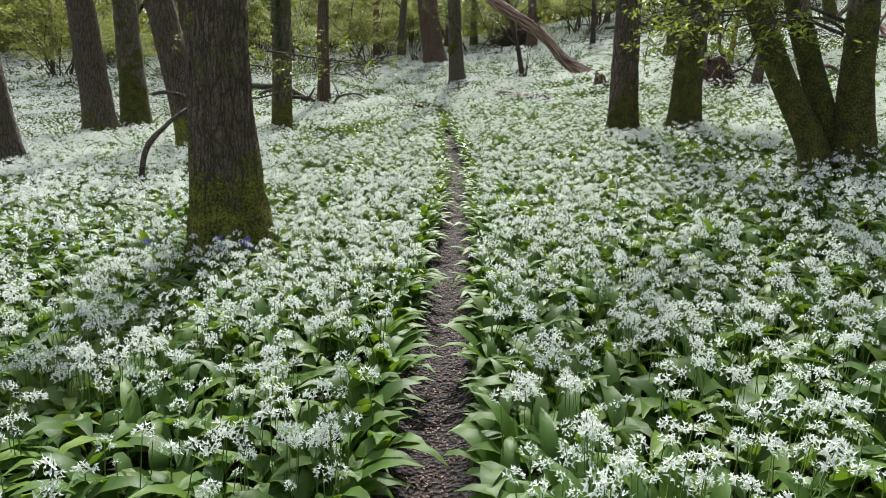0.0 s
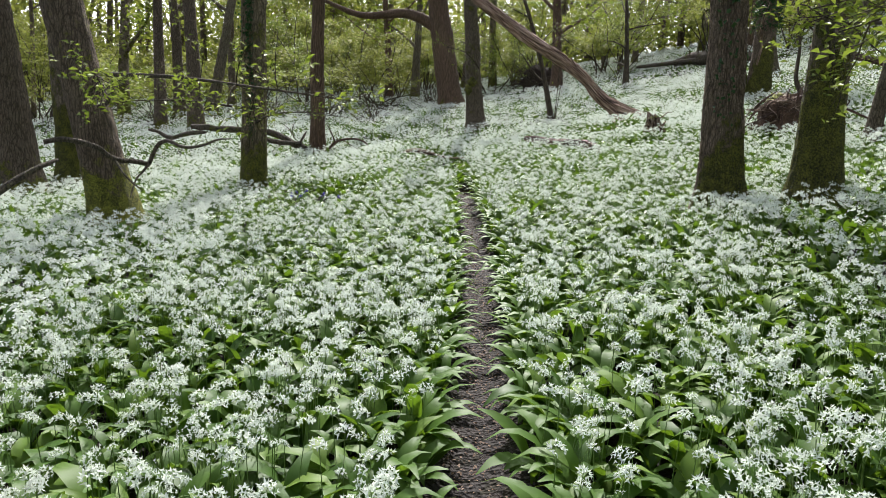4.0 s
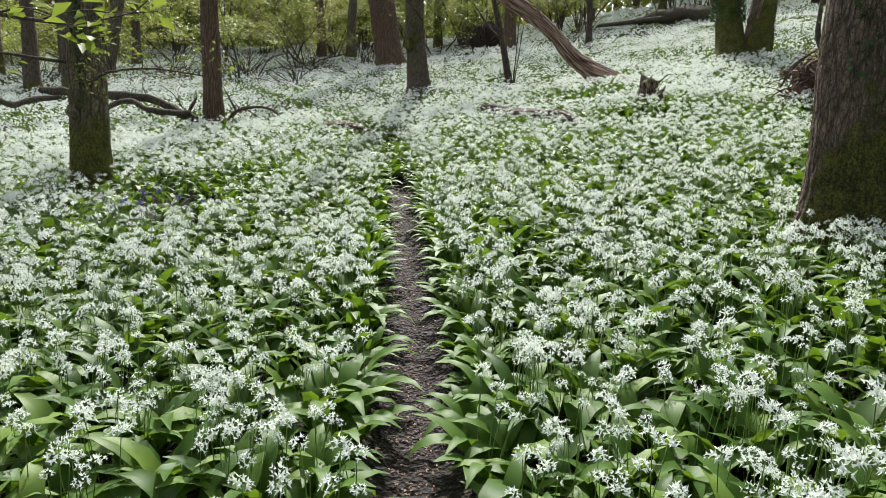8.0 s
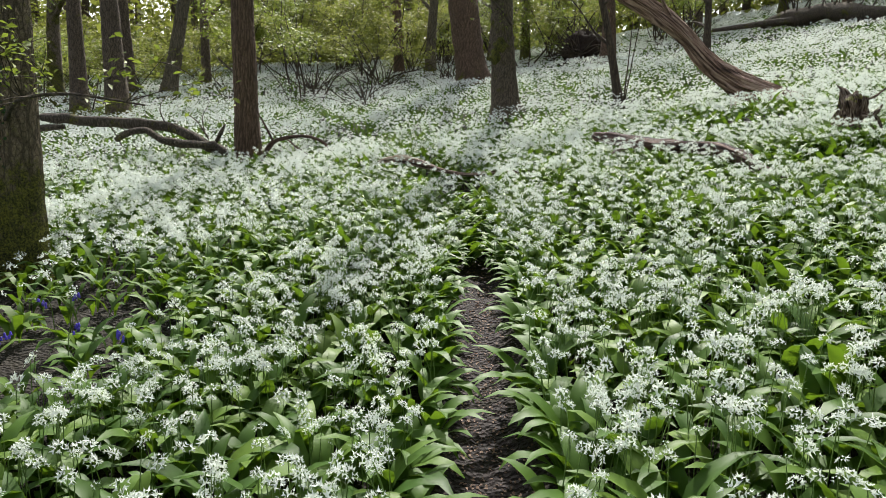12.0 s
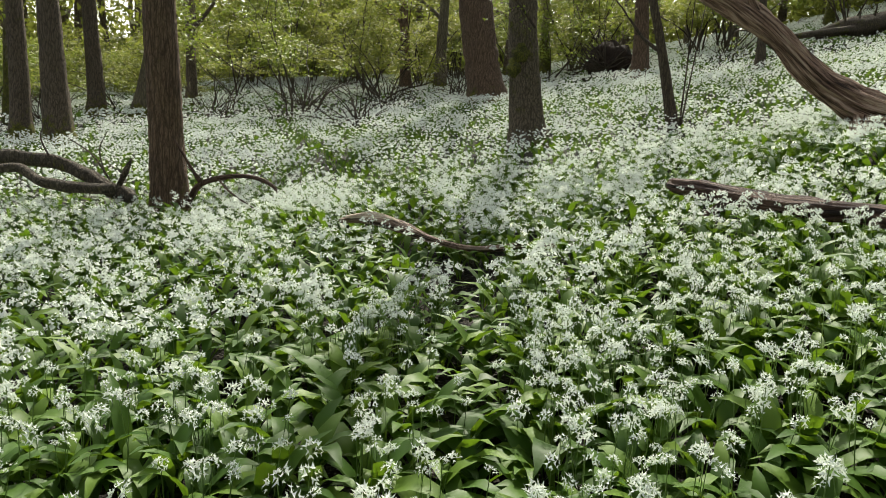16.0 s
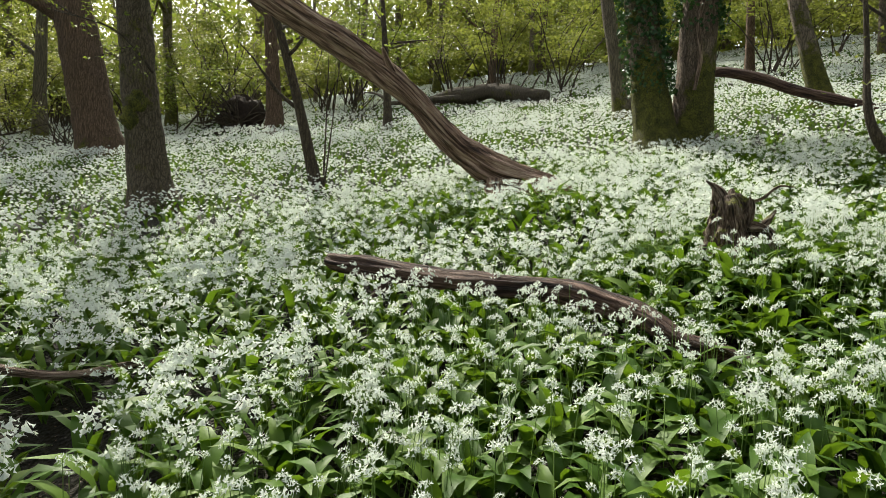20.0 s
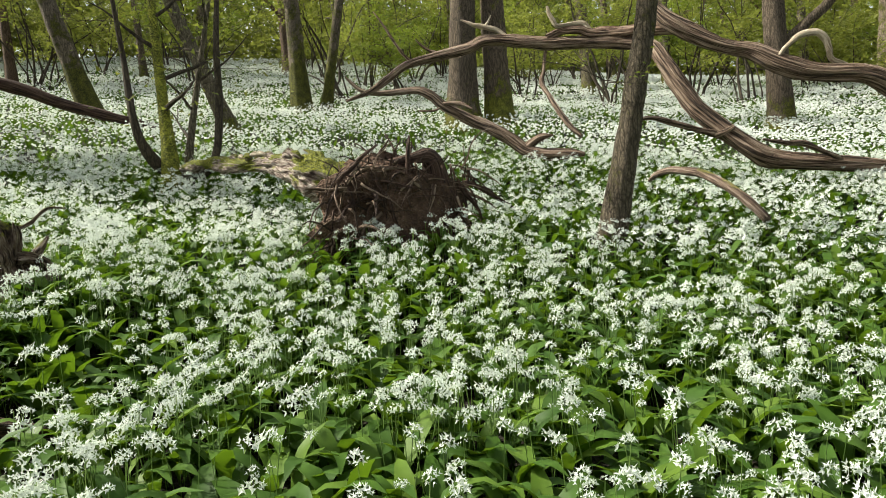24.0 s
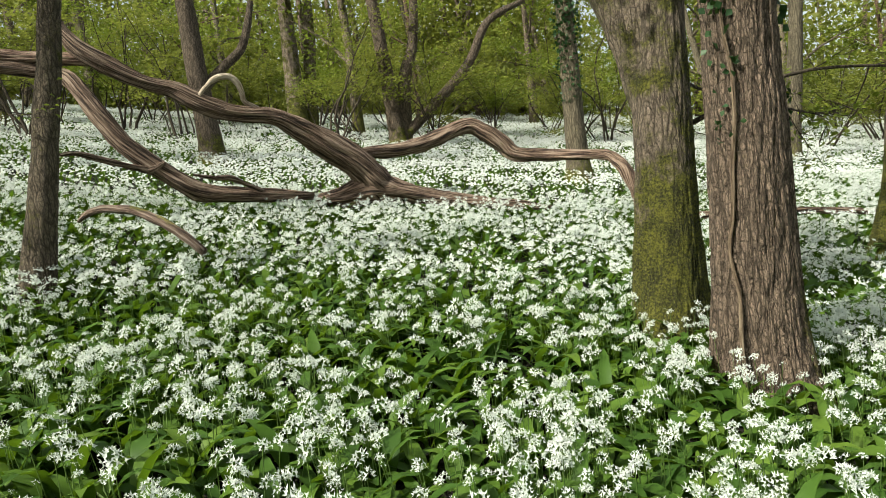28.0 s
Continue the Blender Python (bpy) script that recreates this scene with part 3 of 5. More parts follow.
def blob(centre, r, seed, mat):
    a, b = np.meshgrid(np.linspace(0, 2 * np.pi, 20, endpoint=False), np.linspace(0.02, np.pi - 0.02, 12))
    k = r * (1 + 0.25 * wave(a / (2 * np.pi) * 6, b * 2.5 + seed, 6, seed % 3))
    v = np.stack([np.sin(b) * np.cos(a) * k, np.sin(b) * np.sin(a) * k, np.cos(b) * k * 1.2], -1) + np.array(centre)
    i = np.arange(11)[:, None] * 20 + np.arange(20)[None, :]
    j = np.arange(11)[:, None] * 20 + (np.arange(20)[None, :] + 1) % 20
    return make("burr", v, np.stack([i, j, j + 20, i + 20], -1).reshape(-1, 4), None, mat)


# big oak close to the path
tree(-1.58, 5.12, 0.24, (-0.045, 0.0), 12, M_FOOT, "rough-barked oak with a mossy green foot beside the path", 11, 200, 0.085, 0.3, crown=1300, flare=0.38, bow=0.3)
# dark trunk beyond the oak
tree(-6.12, 9.9, 0.16, (-0.16, 0.0), 10, M_PLAIN, "dark leaning trunk at the low side of the wood", 61, 24, crown=900, flare=0.25)
# two trunks grown together
tree(-7.25, 14.6, 0.31, (-0.12, -0.05), 12, M_OAK, "thick dark oak grown against its neighbour, mossy at the foot", 12, 32, crown=1200)
tree(-7.2, 16.0, 0.3, (-0.04, -0.02), 12, M_OAK_MOSSY, "mossy oak standing behind a darker trunk", 13, 32, crown=1200)
tree(-4.3, 11.9, 0.27, (-0.19, -0.06), 11, M_FOOT, "leaning oak with a mossy foot among the garlic", 14, 48, 0.08, crown=1200,
     extra=[([(0.0, -0.15, 1.95, 0.03), (1.1, -0.9, 1.9, 0.02), (2.2, -1.7, 1.78, 0.012), (3.3, -2.4, 1.65, 0.005)], 20, 6, 0.07),
            ([(0.0, -0.2, 1.6, 0.025), (0.5, -1.0, 1.75, 0.015), (0.9, -1.9, 1.7, 0.009), (1.2, -2.6, 1.5, 0.004)], 14, 6, 0.07)])
treeB, lineB = tree(-3.66, 15.25, 0.175, (0.0, 0.0), 10, M_RAGGED, "ragged ivy-grown double trunk with mossy bulges", 15, 72, 0.12, 0.35, crown=900, flare=0.25,
                    forks=[[(0.16, -0.03, -0.15, 0.17), (0.15, -0.02, 0.4, 0.145), (0.13, -0.01, 1.0, 0.14), (0.15, 0.0, 1.8, 0.125), (0.12, 0.0, 2.6, 0.13), (0.15, 0.0, 4.5, 0.1)]],
                    extra=[([(0.1, -0.1, 1.25, 0.02), (0.5, -0.5, 1.4, 0.014), (1.1, -0.9, 1.45, 0.009), (1.7, -1.1, 1.4, 0.005)], 12, 7, 0.055),
                           ([(-0.1, -0.15, 1.5, 0.02), (-0.7, -0.7, 1.55, 0.014), (-1.4, -1.2, 1.5, 0.009), (-2.1, -1.4, 1.35, 0.005)], 12, 7, 0.055)])
ivy(treeB, lineB, 0.2, 0.9, 3.5, 520, -1.6, -0.4, 4, 0.05, 0.07)
ivy(treeB, lineB, 0.2, 1.2, 3.5, 160, -2.9, 0.2, 5, 0.045, 0.08)
part("burr", blob((-0.05, -0.17, 0.95), 0.07, 3, M_RAGGED), treeB, "mossy bulge on the trunk")
tree(-3.56, 20.35, 0.19, (0.0, 0.0), 10, M_BROWN, "straight brown trunk with shallow bark beside dead branches", 16, 56, 0.08, 0.2, crown=900, flare=0.22)
tree(-0.5, 33.6, 0.53, (-0.2, 0.0), 14, M_BROWN, "thick reddish-brown trunk leaning to one side", 17, 40, 0.07, 0.15, flare=0.12, crown=1500, low=4.5, reach=4.5,
     forks=[[(-0.45, 0, 2.6, 0.3), (-0.9, 0, 3.4, 0.25), (-2.2, 0.2, 4.0, 0.2), (-4.2, 0.4, 3.9, 0.13), (-6.2, 0.4, 4.6, 0.06)]])
treeE, lineE = tree(0.42, 24.95, 0.27, (-0.125, 0.0), 11, M_PLAIN, "greyish trunk with a mossy burr and a wide foot", 18, 48, 0.07, 0.25, crown=130,
                    extra=[([(-0.05, -0.2, 1.9, 0.02), (-0.5, -0.7, 2.3, 0.014), (-1.2, -1.0, 2.4, 0.006)], 8, 6, 0.06)])
tree(2.66, 24.45, 0.085, (-0.34, 0.05), 5.5, M_TWIG, "thin dark leaning sapling", 19, 18, 0.08, 0.3, bow=3.5, limbs=7, low=1.1, crown=500, reach=1.4, leaf=0.05,
     forks=[[(0.04, 0, 0.1, 0.018), (0.08, 0.05, 0.9, 0.012), (0.12, 0.1, 2.2, 0.006)], [(0.06, 0.02, 0.1, 0.014), (0.14, -0.05, 1.0, 0.01), (0.3, 0.0, 2.4, 0.005)]])
tree(6.55, 32.6, 0.12, (-0.05, 0.02), 5.0, M_TWIG, "small dark forked tree up the slope", 20, 14, 0.05, limbs=6, low=0.9, crown=700, reach=1.7, leaf=0.06)
# the pair by the path, the one ivied, the other mossy
treeF, lineF = tree(2.83, 11.05, 0.218, (-0.035, 0.03), 12, M_OAK_PALE, "oak with deeply ridged bark and a climbing ivy stem", 21, 200, 0.10, 0.3, crown=3600, flare=0.36, bow=0.3)
ivy(treeF, lineF, 0.2, 1.45, 3.2, 90, 1.3, 2.1, 5, 0.055, 0.05)
ivy(treeF, lineF, 0.2, 1.0, 3.4, 130, 3.9, 4.9, 6, 0.06, 0.04)
st = []
for k in range(15):
    zz = -0.1 + k * 0.24
    aa = 1.72 + 0.1 * math.sin(k * 1.1) + 0.05 * math.sin(k * 2.7) + 0.012 * k
    cx, cy, rr = (float(np.interp(zz, lineF[:, 2], lineF[:, c])) for c in (0, 1, 3))
    st.append((cx + (rr * 1.08 + 0.012) * math.cos(aa), cy + (rr * 1.08 + 0.012) * math.sin(aa), zz, 0.012 - 0.0003 * k))
part("ivy_stem", tube_mesh("ivy_stem", [tube(spline(st, 60), 8, 0.2)], M_VINE), treeF, "pale knotted ivy stem climbing the trunk")
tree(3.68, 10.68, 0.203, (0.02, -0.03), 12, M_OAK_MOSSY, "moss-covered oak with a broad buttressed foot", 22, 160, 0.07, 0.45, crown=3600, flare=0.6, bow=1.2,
     forks=[[(0.03, -0.03, 1.35, 0.1), (0.07, 0.0, 1.8, 0.15), (0.14, 0.06, 2.25, 0.165), (0.3, 0.22, 2.9, 0.155), (0.52, 0.42, 3.8, 0.14), (0.85, 0.62, 5.0, 0.1)]],
     extra=[([(-0.1, -0.2, 1.5, 0.02), (-0.5, -0.8, 1.75, 0.012), (-0.9, -1.6, 1.7, 0.008), (-1.1, -2.2, 1.5, 0.004)], 14, 8, 0.06),
            ([(0.0, -0.2, 1.9, 0.02), (0.3, -0.9, 1.8, 0.012), (0.2, -1.8, 1.6, 0.008), (-0.1, -2.4, 1.45, 0.004)], 14, 8, 0.06)])
# mossy cluster of leaning stems on the bank
tree(4.05, 6.75, 0.15, (-0.09, 0.0), 10, M_OAK_MOSSY, "mossy many-stemmed tree with leaning trunks on the bank", 23, 44, 0.06, 0.3, crown=3000, flare=0.6,
     forks=[[(-0.4, -0.1, -0.15, 0.17), (-0.47, -0.05, 0.3, 0.135), (-0.82, 0.05, 0.95, 0.12), (-1.2, 0.1, 1.75, 0.11), (-1.6, 0.15, 2.8, 0.095), (-2.1, 0.2, 4.5, 0.06)],
            [(-0.2, 0.1, -0.15, 0.17), (-0.25, 0.1, 0.4, 0.13), (-0.52, 0.15, 1.1, 0.115), (-0.75, 0.25, 1.9, 0.105), (-0.95, 0.3, 3.0, 0.09), (-1.2, 0.3, 4.5, 0.06)]],
     extra=[([(-0.3, 0.0, 1.35, 0.02), (-0.9, 0.1, 1.55, 0.012), (-1.6, 0.2, 1.5, 0.008), (-2.2, 0.35, 1.3, 0.004)], 18, 7, 0.065),
            ([(-0.2, 0.2, 1.5, 0.02), (-0.7, 0.6, 1.75, 0.012), (-1.3, 1.0, 1.75, 0.008), (-1.9, 1.3, 1.6, 0.004)], 18, 7, 0.065),
            ([(-0.3, -0.3, 1.2, 0.02), (-0.8, -0.6, 1.4, 0.012), (-1.4, -0.8, 1.35, 0.007), (-1.9, -0.9, 1.2, 0.004)], 14, 7, 0.065)])
# trees over the far left
tree(-8.95, 26.6, 0.26, (-0.08, -0.02), 11, M_OAK, "dark trunk standing before the open edge of the wood", 24, 24, crown=1000)
tree(-12.4, 33.3, 0.25, (-0.05, 0.0), 11, M_OAK, "dark trunk far back among the scrub", 25, 16, crown=900)
tree(-11.2, 33.6, 0.26, (0.18, 0.08), 11, M_GREY, "leaning trunk far back among the scrub", 26, 16, crown=900)
tree(-10.9, 28.0, 0.22, (0.0, 0.0), 10, M_OAK, "dark trunk at the edge of the wood", 27, 16, crown=800)
# twin trunks with ivy
treeM, lineM = tree(7.3, 22.4, 0.27, (-0.11, 0.1), 12, M_OAK_MOSSY, "ivy-covered oak trunk forking beside its twin", 28, 48, 0.07, 0.35, limbs=4, reach=2.2, crown=260)
ivy(treeM, lineM, 0.27, 0.95, 4.6, 2600, -3.1, 3.1, 8, 0.1, 0.12)
treeM2, lineM2 = tree(7.85, 22.35, 0.29, (0.02, 0.0), 12, M_OAK_PALE, "ridged oak trunk with ivy hanging from its fork", 29, 48, 0.10, 0.3, limbs=4, reach=2.2, crown=260)
ivy(treeM2, lineM2, 0.27, 1.75, 4.6, 2200, -3.1, 3.1, 9, 0.1, 0.14)
part("ivy_stem", tube_mesh("ivy_stem", [tube(spline([(-0.26, -0.25, 0.9, 0.03), (-0.2, -0.28, 1.4, 0.03), (-0.25, -0.24, 1.9, 0.035), (-0.1, -0.3, 2.6, 0.03)], 20), 8, 0.1)], M_DEAD), treeM2, "thick bare ivy stem")
tree(10.1, 26.7, 0.18, (-0.17, 0.1), 10, M_GREY, "slender leaning mossy trunk", 30, 20, crown=900)
# the wood on the rising side
tree(12.9, 23.9, 0.2, (-0.2, 0.22), 10, M_OAK_MOSSY, "leaning mossy trunk over a fallen bough", 31, 24, crown=900)
tree(12.3, 20.7, 0.14, (-0.2, 0.35), 8, M_GREY, "slim crooked leaning trunk", 32, 16, crown=700)
tree(16.2, 21.0, 0.22, (0.0, 0.0), 11, M_OAK_MOSSY, "mossy trunk back in the wood", 33, 20, crown=900)
tree(16.5, 20.4, 0.13, (0.05, -0.2), 9, M_OAK_MOSSY, "thin mossy trunk leaning beside another", 34, 14, crown=600)
tree(13.95, 16.65, 0.3, (0.0, -0.03), 12, M_OAK, "tall grey-brown oak of a close pair", 35, 32, crown=1100)
tree(14.3, 16.05, 0.27, (0.0, 0.0), 12, M_FOOT, "oak with bright moss at its foot beside its twin", 36, 32, crown=1100)
tree(15.0, 10.55, 0.23, (0.0, 0.01), 11, M_OAK, "oak with a side limb rising from its fork", 37, 28, crown=1000,
     forks=[[(0.05, -0.05, 1.7, 0.12), (-0.1, -0.5, 2.1, 0.1), (-0.2, -0.9, 2.5, 0.09), (-0.2, -1.2, 3.4, 0.06)]])
tree(25.5, 4.2, 0.36, (0.0, 0.0), 12, M_OAK_MOSSY, "double mossy trunk far in the wood", 38, 20, crown=1000, forks=[[(0.3, -0.5, -0.1, 0.35), (0.3, -0.7, 1.5, 0.28), (0.2, -1.0, 4.0, 0.22), (0.2, -1.2, 7, 0.1)]])
tree(18.3, 4.15, 0.24, (0.02, 0.06), 11, M_OAK, "spreading tree of several stems with a long curved limb", 39, 28, crown=1200,
     forks=[[(0.1, -0.25, 0.0, 0.26), (0.1, -0.35, 1.0, 0.22), (0.0, -0.5, 2.2, 0.19), (-0.1, -0.9, 3.4, 0.15), (-0.2, -1.2, 6, 0.08)],
            [(0.0, -0.3, 0.5, 0.16), (-0.3, -1.1, 1.2, 0.15), (-0.8, -2.3, 2.4, 0.14), (-1.1, -3.0, 3.6, 0.12), (-1.5, -4.2, 4.2, 0.08)]])
treeV, lineV = tree(10.1, 5.05, 0.2, (-0.02, 0.0), 12, M_GREY, "straight pale trunk greened by algae", 40, 32, 0.06, 0.2, crown=1000)
ivy(treeV, lineV, 0.2, 1.6, 4.5, 420, 1.0, 3.6, 10, 0.09, 0.12)
tree(10.9, -3.7, 0.23, (-0.08, -0.03), 11, M_GREY, "pale leaning trunk with ivy at the wood's edge", 41, 24, crown=900)
tree(6.36, 14.42, 0.1, (0.0, -0.185), 7, M_PLAIN, "slim rough trunk leaning slightly, sprouting a few leaves", 42, 44, 0.1, 0.15, crown=150, limbs=5, low=3.2, reach=1.6, flare=0.3,
     extra=[([(-0.08, -0.05, 1.3, 0.006), (-0.14, -0.06, 1.4, 0.004), (-0.18, 0.0, 1.5, 0.003)], 3, 5, 0.04)])
tree(7.75, 19.1, 0.07, (0.02, 0.02), 4.2, M_MOSSY, "crooked sapling thick with yellow-green moss", 43, 18, 0.1, 0.5, limbs=9, low=0.75, crown=420, reach=1.1, leaf=0.05, bow=4.0, leafmat=M_BUSH, flare=1.2, limbmat=M_TWIG,
     forks=[[(0.0, 0.0, 0.2, 0.08), (-0.22, 0.12, 0.38, 0.07), (-0.4, 0.2, 0.75, 0.045), (-0.36, 0.3, 1.5, 0.03), (-0.5, 0.3, 2.3, 0.02)], [(0.0, 0.0, 0.05, 0.08), (0.3, -0.3, 0.36, 0.05), (0.36, -0.4, 1.0, 0.045), (0.22, -0.5, 1.7, 0.035), (0.3, -0.55, 2.6, 0.02)]])
tree(8.2, 19.0, 0.045, (0.05, -0.05), 4.2, M_GREY, "crooked thin sapling in young leaf", 44, 14, 0.08, limbs=10, low=0.6, crown=320, reach=1.0, leaf=0.045, bow=4.5, leafmat=M_BUSH, limbmat=M_TWIG)


# ---- dead wood ----
def dead(name, label, category, limbs, mat, seg=20, ridges=0.10, n=40, seed=1, partname="limb", ribs=12, lump=0.12, rough=0.03):
    """Fallen wood: limbs as world rows x, y, z, radius; the first one is the stem."""
    o = np.array(limbs[0][0][0][:3] if isinstance(limbs[0], tuple) else limbs[0][0][:3], float)
    ob = tagged(new(name), label, category)
    ob.location = tuple(o)
    for k, item in enumerate(limbs):
        rows, m, lab = item if isinstance(item, tuple) else (item, mat, "")
        a = np.array(rows, float)
        a[:, :3] -= o
        rmax = a[:, 3].max()
        part("stem" if k == 0 else partname, tube_mesh("stem", [tube(spline(a, n if k == 0 else max(14, n // 2)), seg if rmax > 0.05 else 10, lump, ridges, ribs, seed + k, True, 0.9, rough)], m), ob, lab)
    return ob


part("burr", blob((-0.33, -0.12, 1.26), 0.14, 3, M_OAK_MOSSY), treeE, "mossy rounded burr on the trunk")
part("burr", blob((-0.25, -0.18, 1.5), 0.13, 5, M_OAK_MOSSY), treeE, "mossy rounded burr on the trunk")
# barkless trunk that leans across
dead("leaning_dead_trunk", "bare grooved dead trunk leaning over with no bark", "dead tree",
     [[(4.85, 20.95, 2.2, 0.06), (4.62, 21.08, 2.38, 0.1), (4.3, 21.28, 2.47, 0.15), (4.0, 21.46, 2.56, 0.17), (3.75, 21.61, 2.72, 0.155), (3.55, 21.72, 2.88, 0.14), (3.11, 21.95, 3.38, 0.14), (2.75, 22.1, 3.7, 0.155), (2.41, 22.26, 3.95, 0.16), (1.95, 22.45, 4.24, 0.15), (1.44, 22.65, 4.58, 0.15), (0.46, 23.02, 5.32, 0.14), (-0.52, 23.38, 6.08, 0.12), (-1.5, 23.7, 6.85, 0.08)],
      ([(2.9, 22.0, 3.6, 0.07), (2.78, 21.95, 3.78, 0.04), (2.7, 21.9, 3.92, 0.012)], M_DEAD_TAN, "broken branch stub"),
      ([(4.4, 21.3, 2.35, 0.1), (4.75, 21.35, 2.42, 0.08), (5.05, 21.4, 2.2, 0.05)], M_DEAD_MOSS, "half-buried root at the trunk's foot"),
      ([(3.95, 21.4, 2.4, 0.12), (3.85, 21.2, 2.2, 0.09), (3.85, 21.05, 1.95, 0.06)], M_DEAD_TAN, "spreading root at the trunk's foot")],
     M_DEAD_TAN, 72, 0.34, 120, 3, "limb", 14)
# log lying on the bank
dead("fallen_log", "reddish-brown barkless log lying curved in the garlic", "log",
     [[(1.42, 19.2, 1.74, 0.055), (1.46, 19.1, 1.73, 0.064), (1.62, 18.85, 1.72, 0.07), (1.9, 18.5, 1.69, 0.068), (2.12, 18.2, 1.68, 0.069), (2.34, 17.95, 1.68, 0.071), (2.49, 17.75, 1.67, 0.075), (2.59, 17.5, 1.63, 0.074), (2.66, 17.25, 1.58, 0.07), (2.71, 17.05, 1.5, 0.058), (2.81, 16.85, 1.47, 0.042), (2.87, 16.72, 1.44, 0.024)],
      ([(1.75, 18.9, 1.6, 0.04), (1.62, 18.7, 1.58, 0.03), (1.5, 18.62, 1.5, 0.02)], M_DEAD_RED, "broken branch stub")],
     M_DEAD_RED, 48, 0.22, 80, 4)
# thin log over the path
dead("rotten_branch", "thin rotten pale branch lying across the path", "branch",
     [[(-1.36, 19.0, 1.3, 0.02), (-1.13, 18.87, 1.34, 0.038), (-0.95, 18.75, 1.35, 0.05), (-0.75, 18.62, 1.32, 0.045), (-0.51, 18.42, 1.27, 0.028), (-0.18, 18.3, 1.24, 0.024), (0.15, 18.28, 1.28, 0.02), (0.48, 18.3, 1.31, 0.013), (0.62, 18.32, 1.31, 0.007)],
      ([(-1.3, 18.97, 1.33, 0.02), (-1.02, 18.78, 1.38, 0.036), (-0.72, 18.6, 1.35, 0.012)], M_DEAD_PALE, "pale broken wood where the bark is gone")],
     M_DEAD, 22, 0.25, 60, 5)
# branch fallen against the brown trunk
dead("fallen_branch", "thick crooked branch fallen from beside a brown trunk", "branch",
     [[(-3.77, 20.00, 1.26, 0.060), (-3.93, 20.10, 1.30, 0.075), (-4.11, 20.10, 1.36, 0.080), (-4.37, 20.10, 1.50, 0.075), (-4.66, 20.10, 1.60, 0.070), (-5.07, 20.10, 1.63, 0.070), (-5.53, 20.10, 1.64, 0.075), (-5.99, 20.10, 1.64, 0.080), (-6.33, 20.10, 1.66, 0.075), (-6.62, 20.10, 1.67, 0.060)],
      [(-6.22, 20.00, 1.55, 0.035), (-6.46, 20.00, 1.52, 0.045), (-6.81, 20.00, 1.46, 0.050), (-7.04, 20.00, 1.37, 0.050), (-7.23, 20.00, 1.41, 0.045), (-7.43, 20.00, 1.51, 0.040), (-7.63, 20.00, 1.54, 0.030)],
      [(-3.85, 19.80, 1.38, 0.050), (-4.28, 19.80, 1.38, 0.050), (-4.60, 19.80, 1.41, 0.055), (-4.77, 19.80, 1.50, 0.050), (-4.89, 19.80, 1.55, 0.050), (-5.14, 19.80, 1.50, 0.045), (-5.32, 19.80, 1.39, 0.035)],
      [(-3.95, 20.05, 1.4, 0.03), (-3.85, 20.0, 1.55, 0.03), (-3.78, 20.0, 1.68, 0.012)],
      [(-4.05, 20.05, 1.45, 0.012), (-4.2, 20.0, 1.7, 0.008), (-4.4, 19.95, 1.85, 0.004)],
      [(-4.1, 20.05, 1.5, 0.01), (-4.12, 20.0, 1.75, 0.007), (-4.0, 19.95, 1.95, 0.003)],
      [(-4.7, 20.05, 1.65, 0.01), (-4.75, 20.0, 1.85, 0.007), (-4.65, 19.95, 2.05, 0.003)],
      [(-5.6, 20.05, 1.68, 0.012), (-5.4, 19.9, 1.5, 0.009), (-5.2, 19.8, 1.25, 0.004)]],
     M_LIMB, 22, 0.16, 60, 6, "limb", 12, 0.2)
dead("dead_branch", "dead crooked twigs curling out of the garlic", "branch",
     [[(-3.3, 20.2, 1.2, 0.03), (-3.1, 20.1, 1.45, 0.028), (-2.7, 20.15, 1.55, 0.024), (-2.4, 20.2, 1.48, 0.02), (-2.25, 20.2, 1.3, 0.012)],
      [(-3.1, 20.1, 1.45, 0.018), (-3.2, 20.0, 1.7, 0.014), (-3.3, 19.95, 1.9, 0.006)],
      [(-2.9, 20.1, 1.5, 0.012), (-2.7, 19.9, 1.4, 0.01), (-2.4, 19.8, 1.25, 0.006)],
      [(-3.2, 20.15, 1.3, 0.01), (-3.0, 19.9, 1.5, 0.008), (-3.1, 19.8, 1.65, 0.004)]], M_DEAD_RED, 10, 0.08, 24, 7)
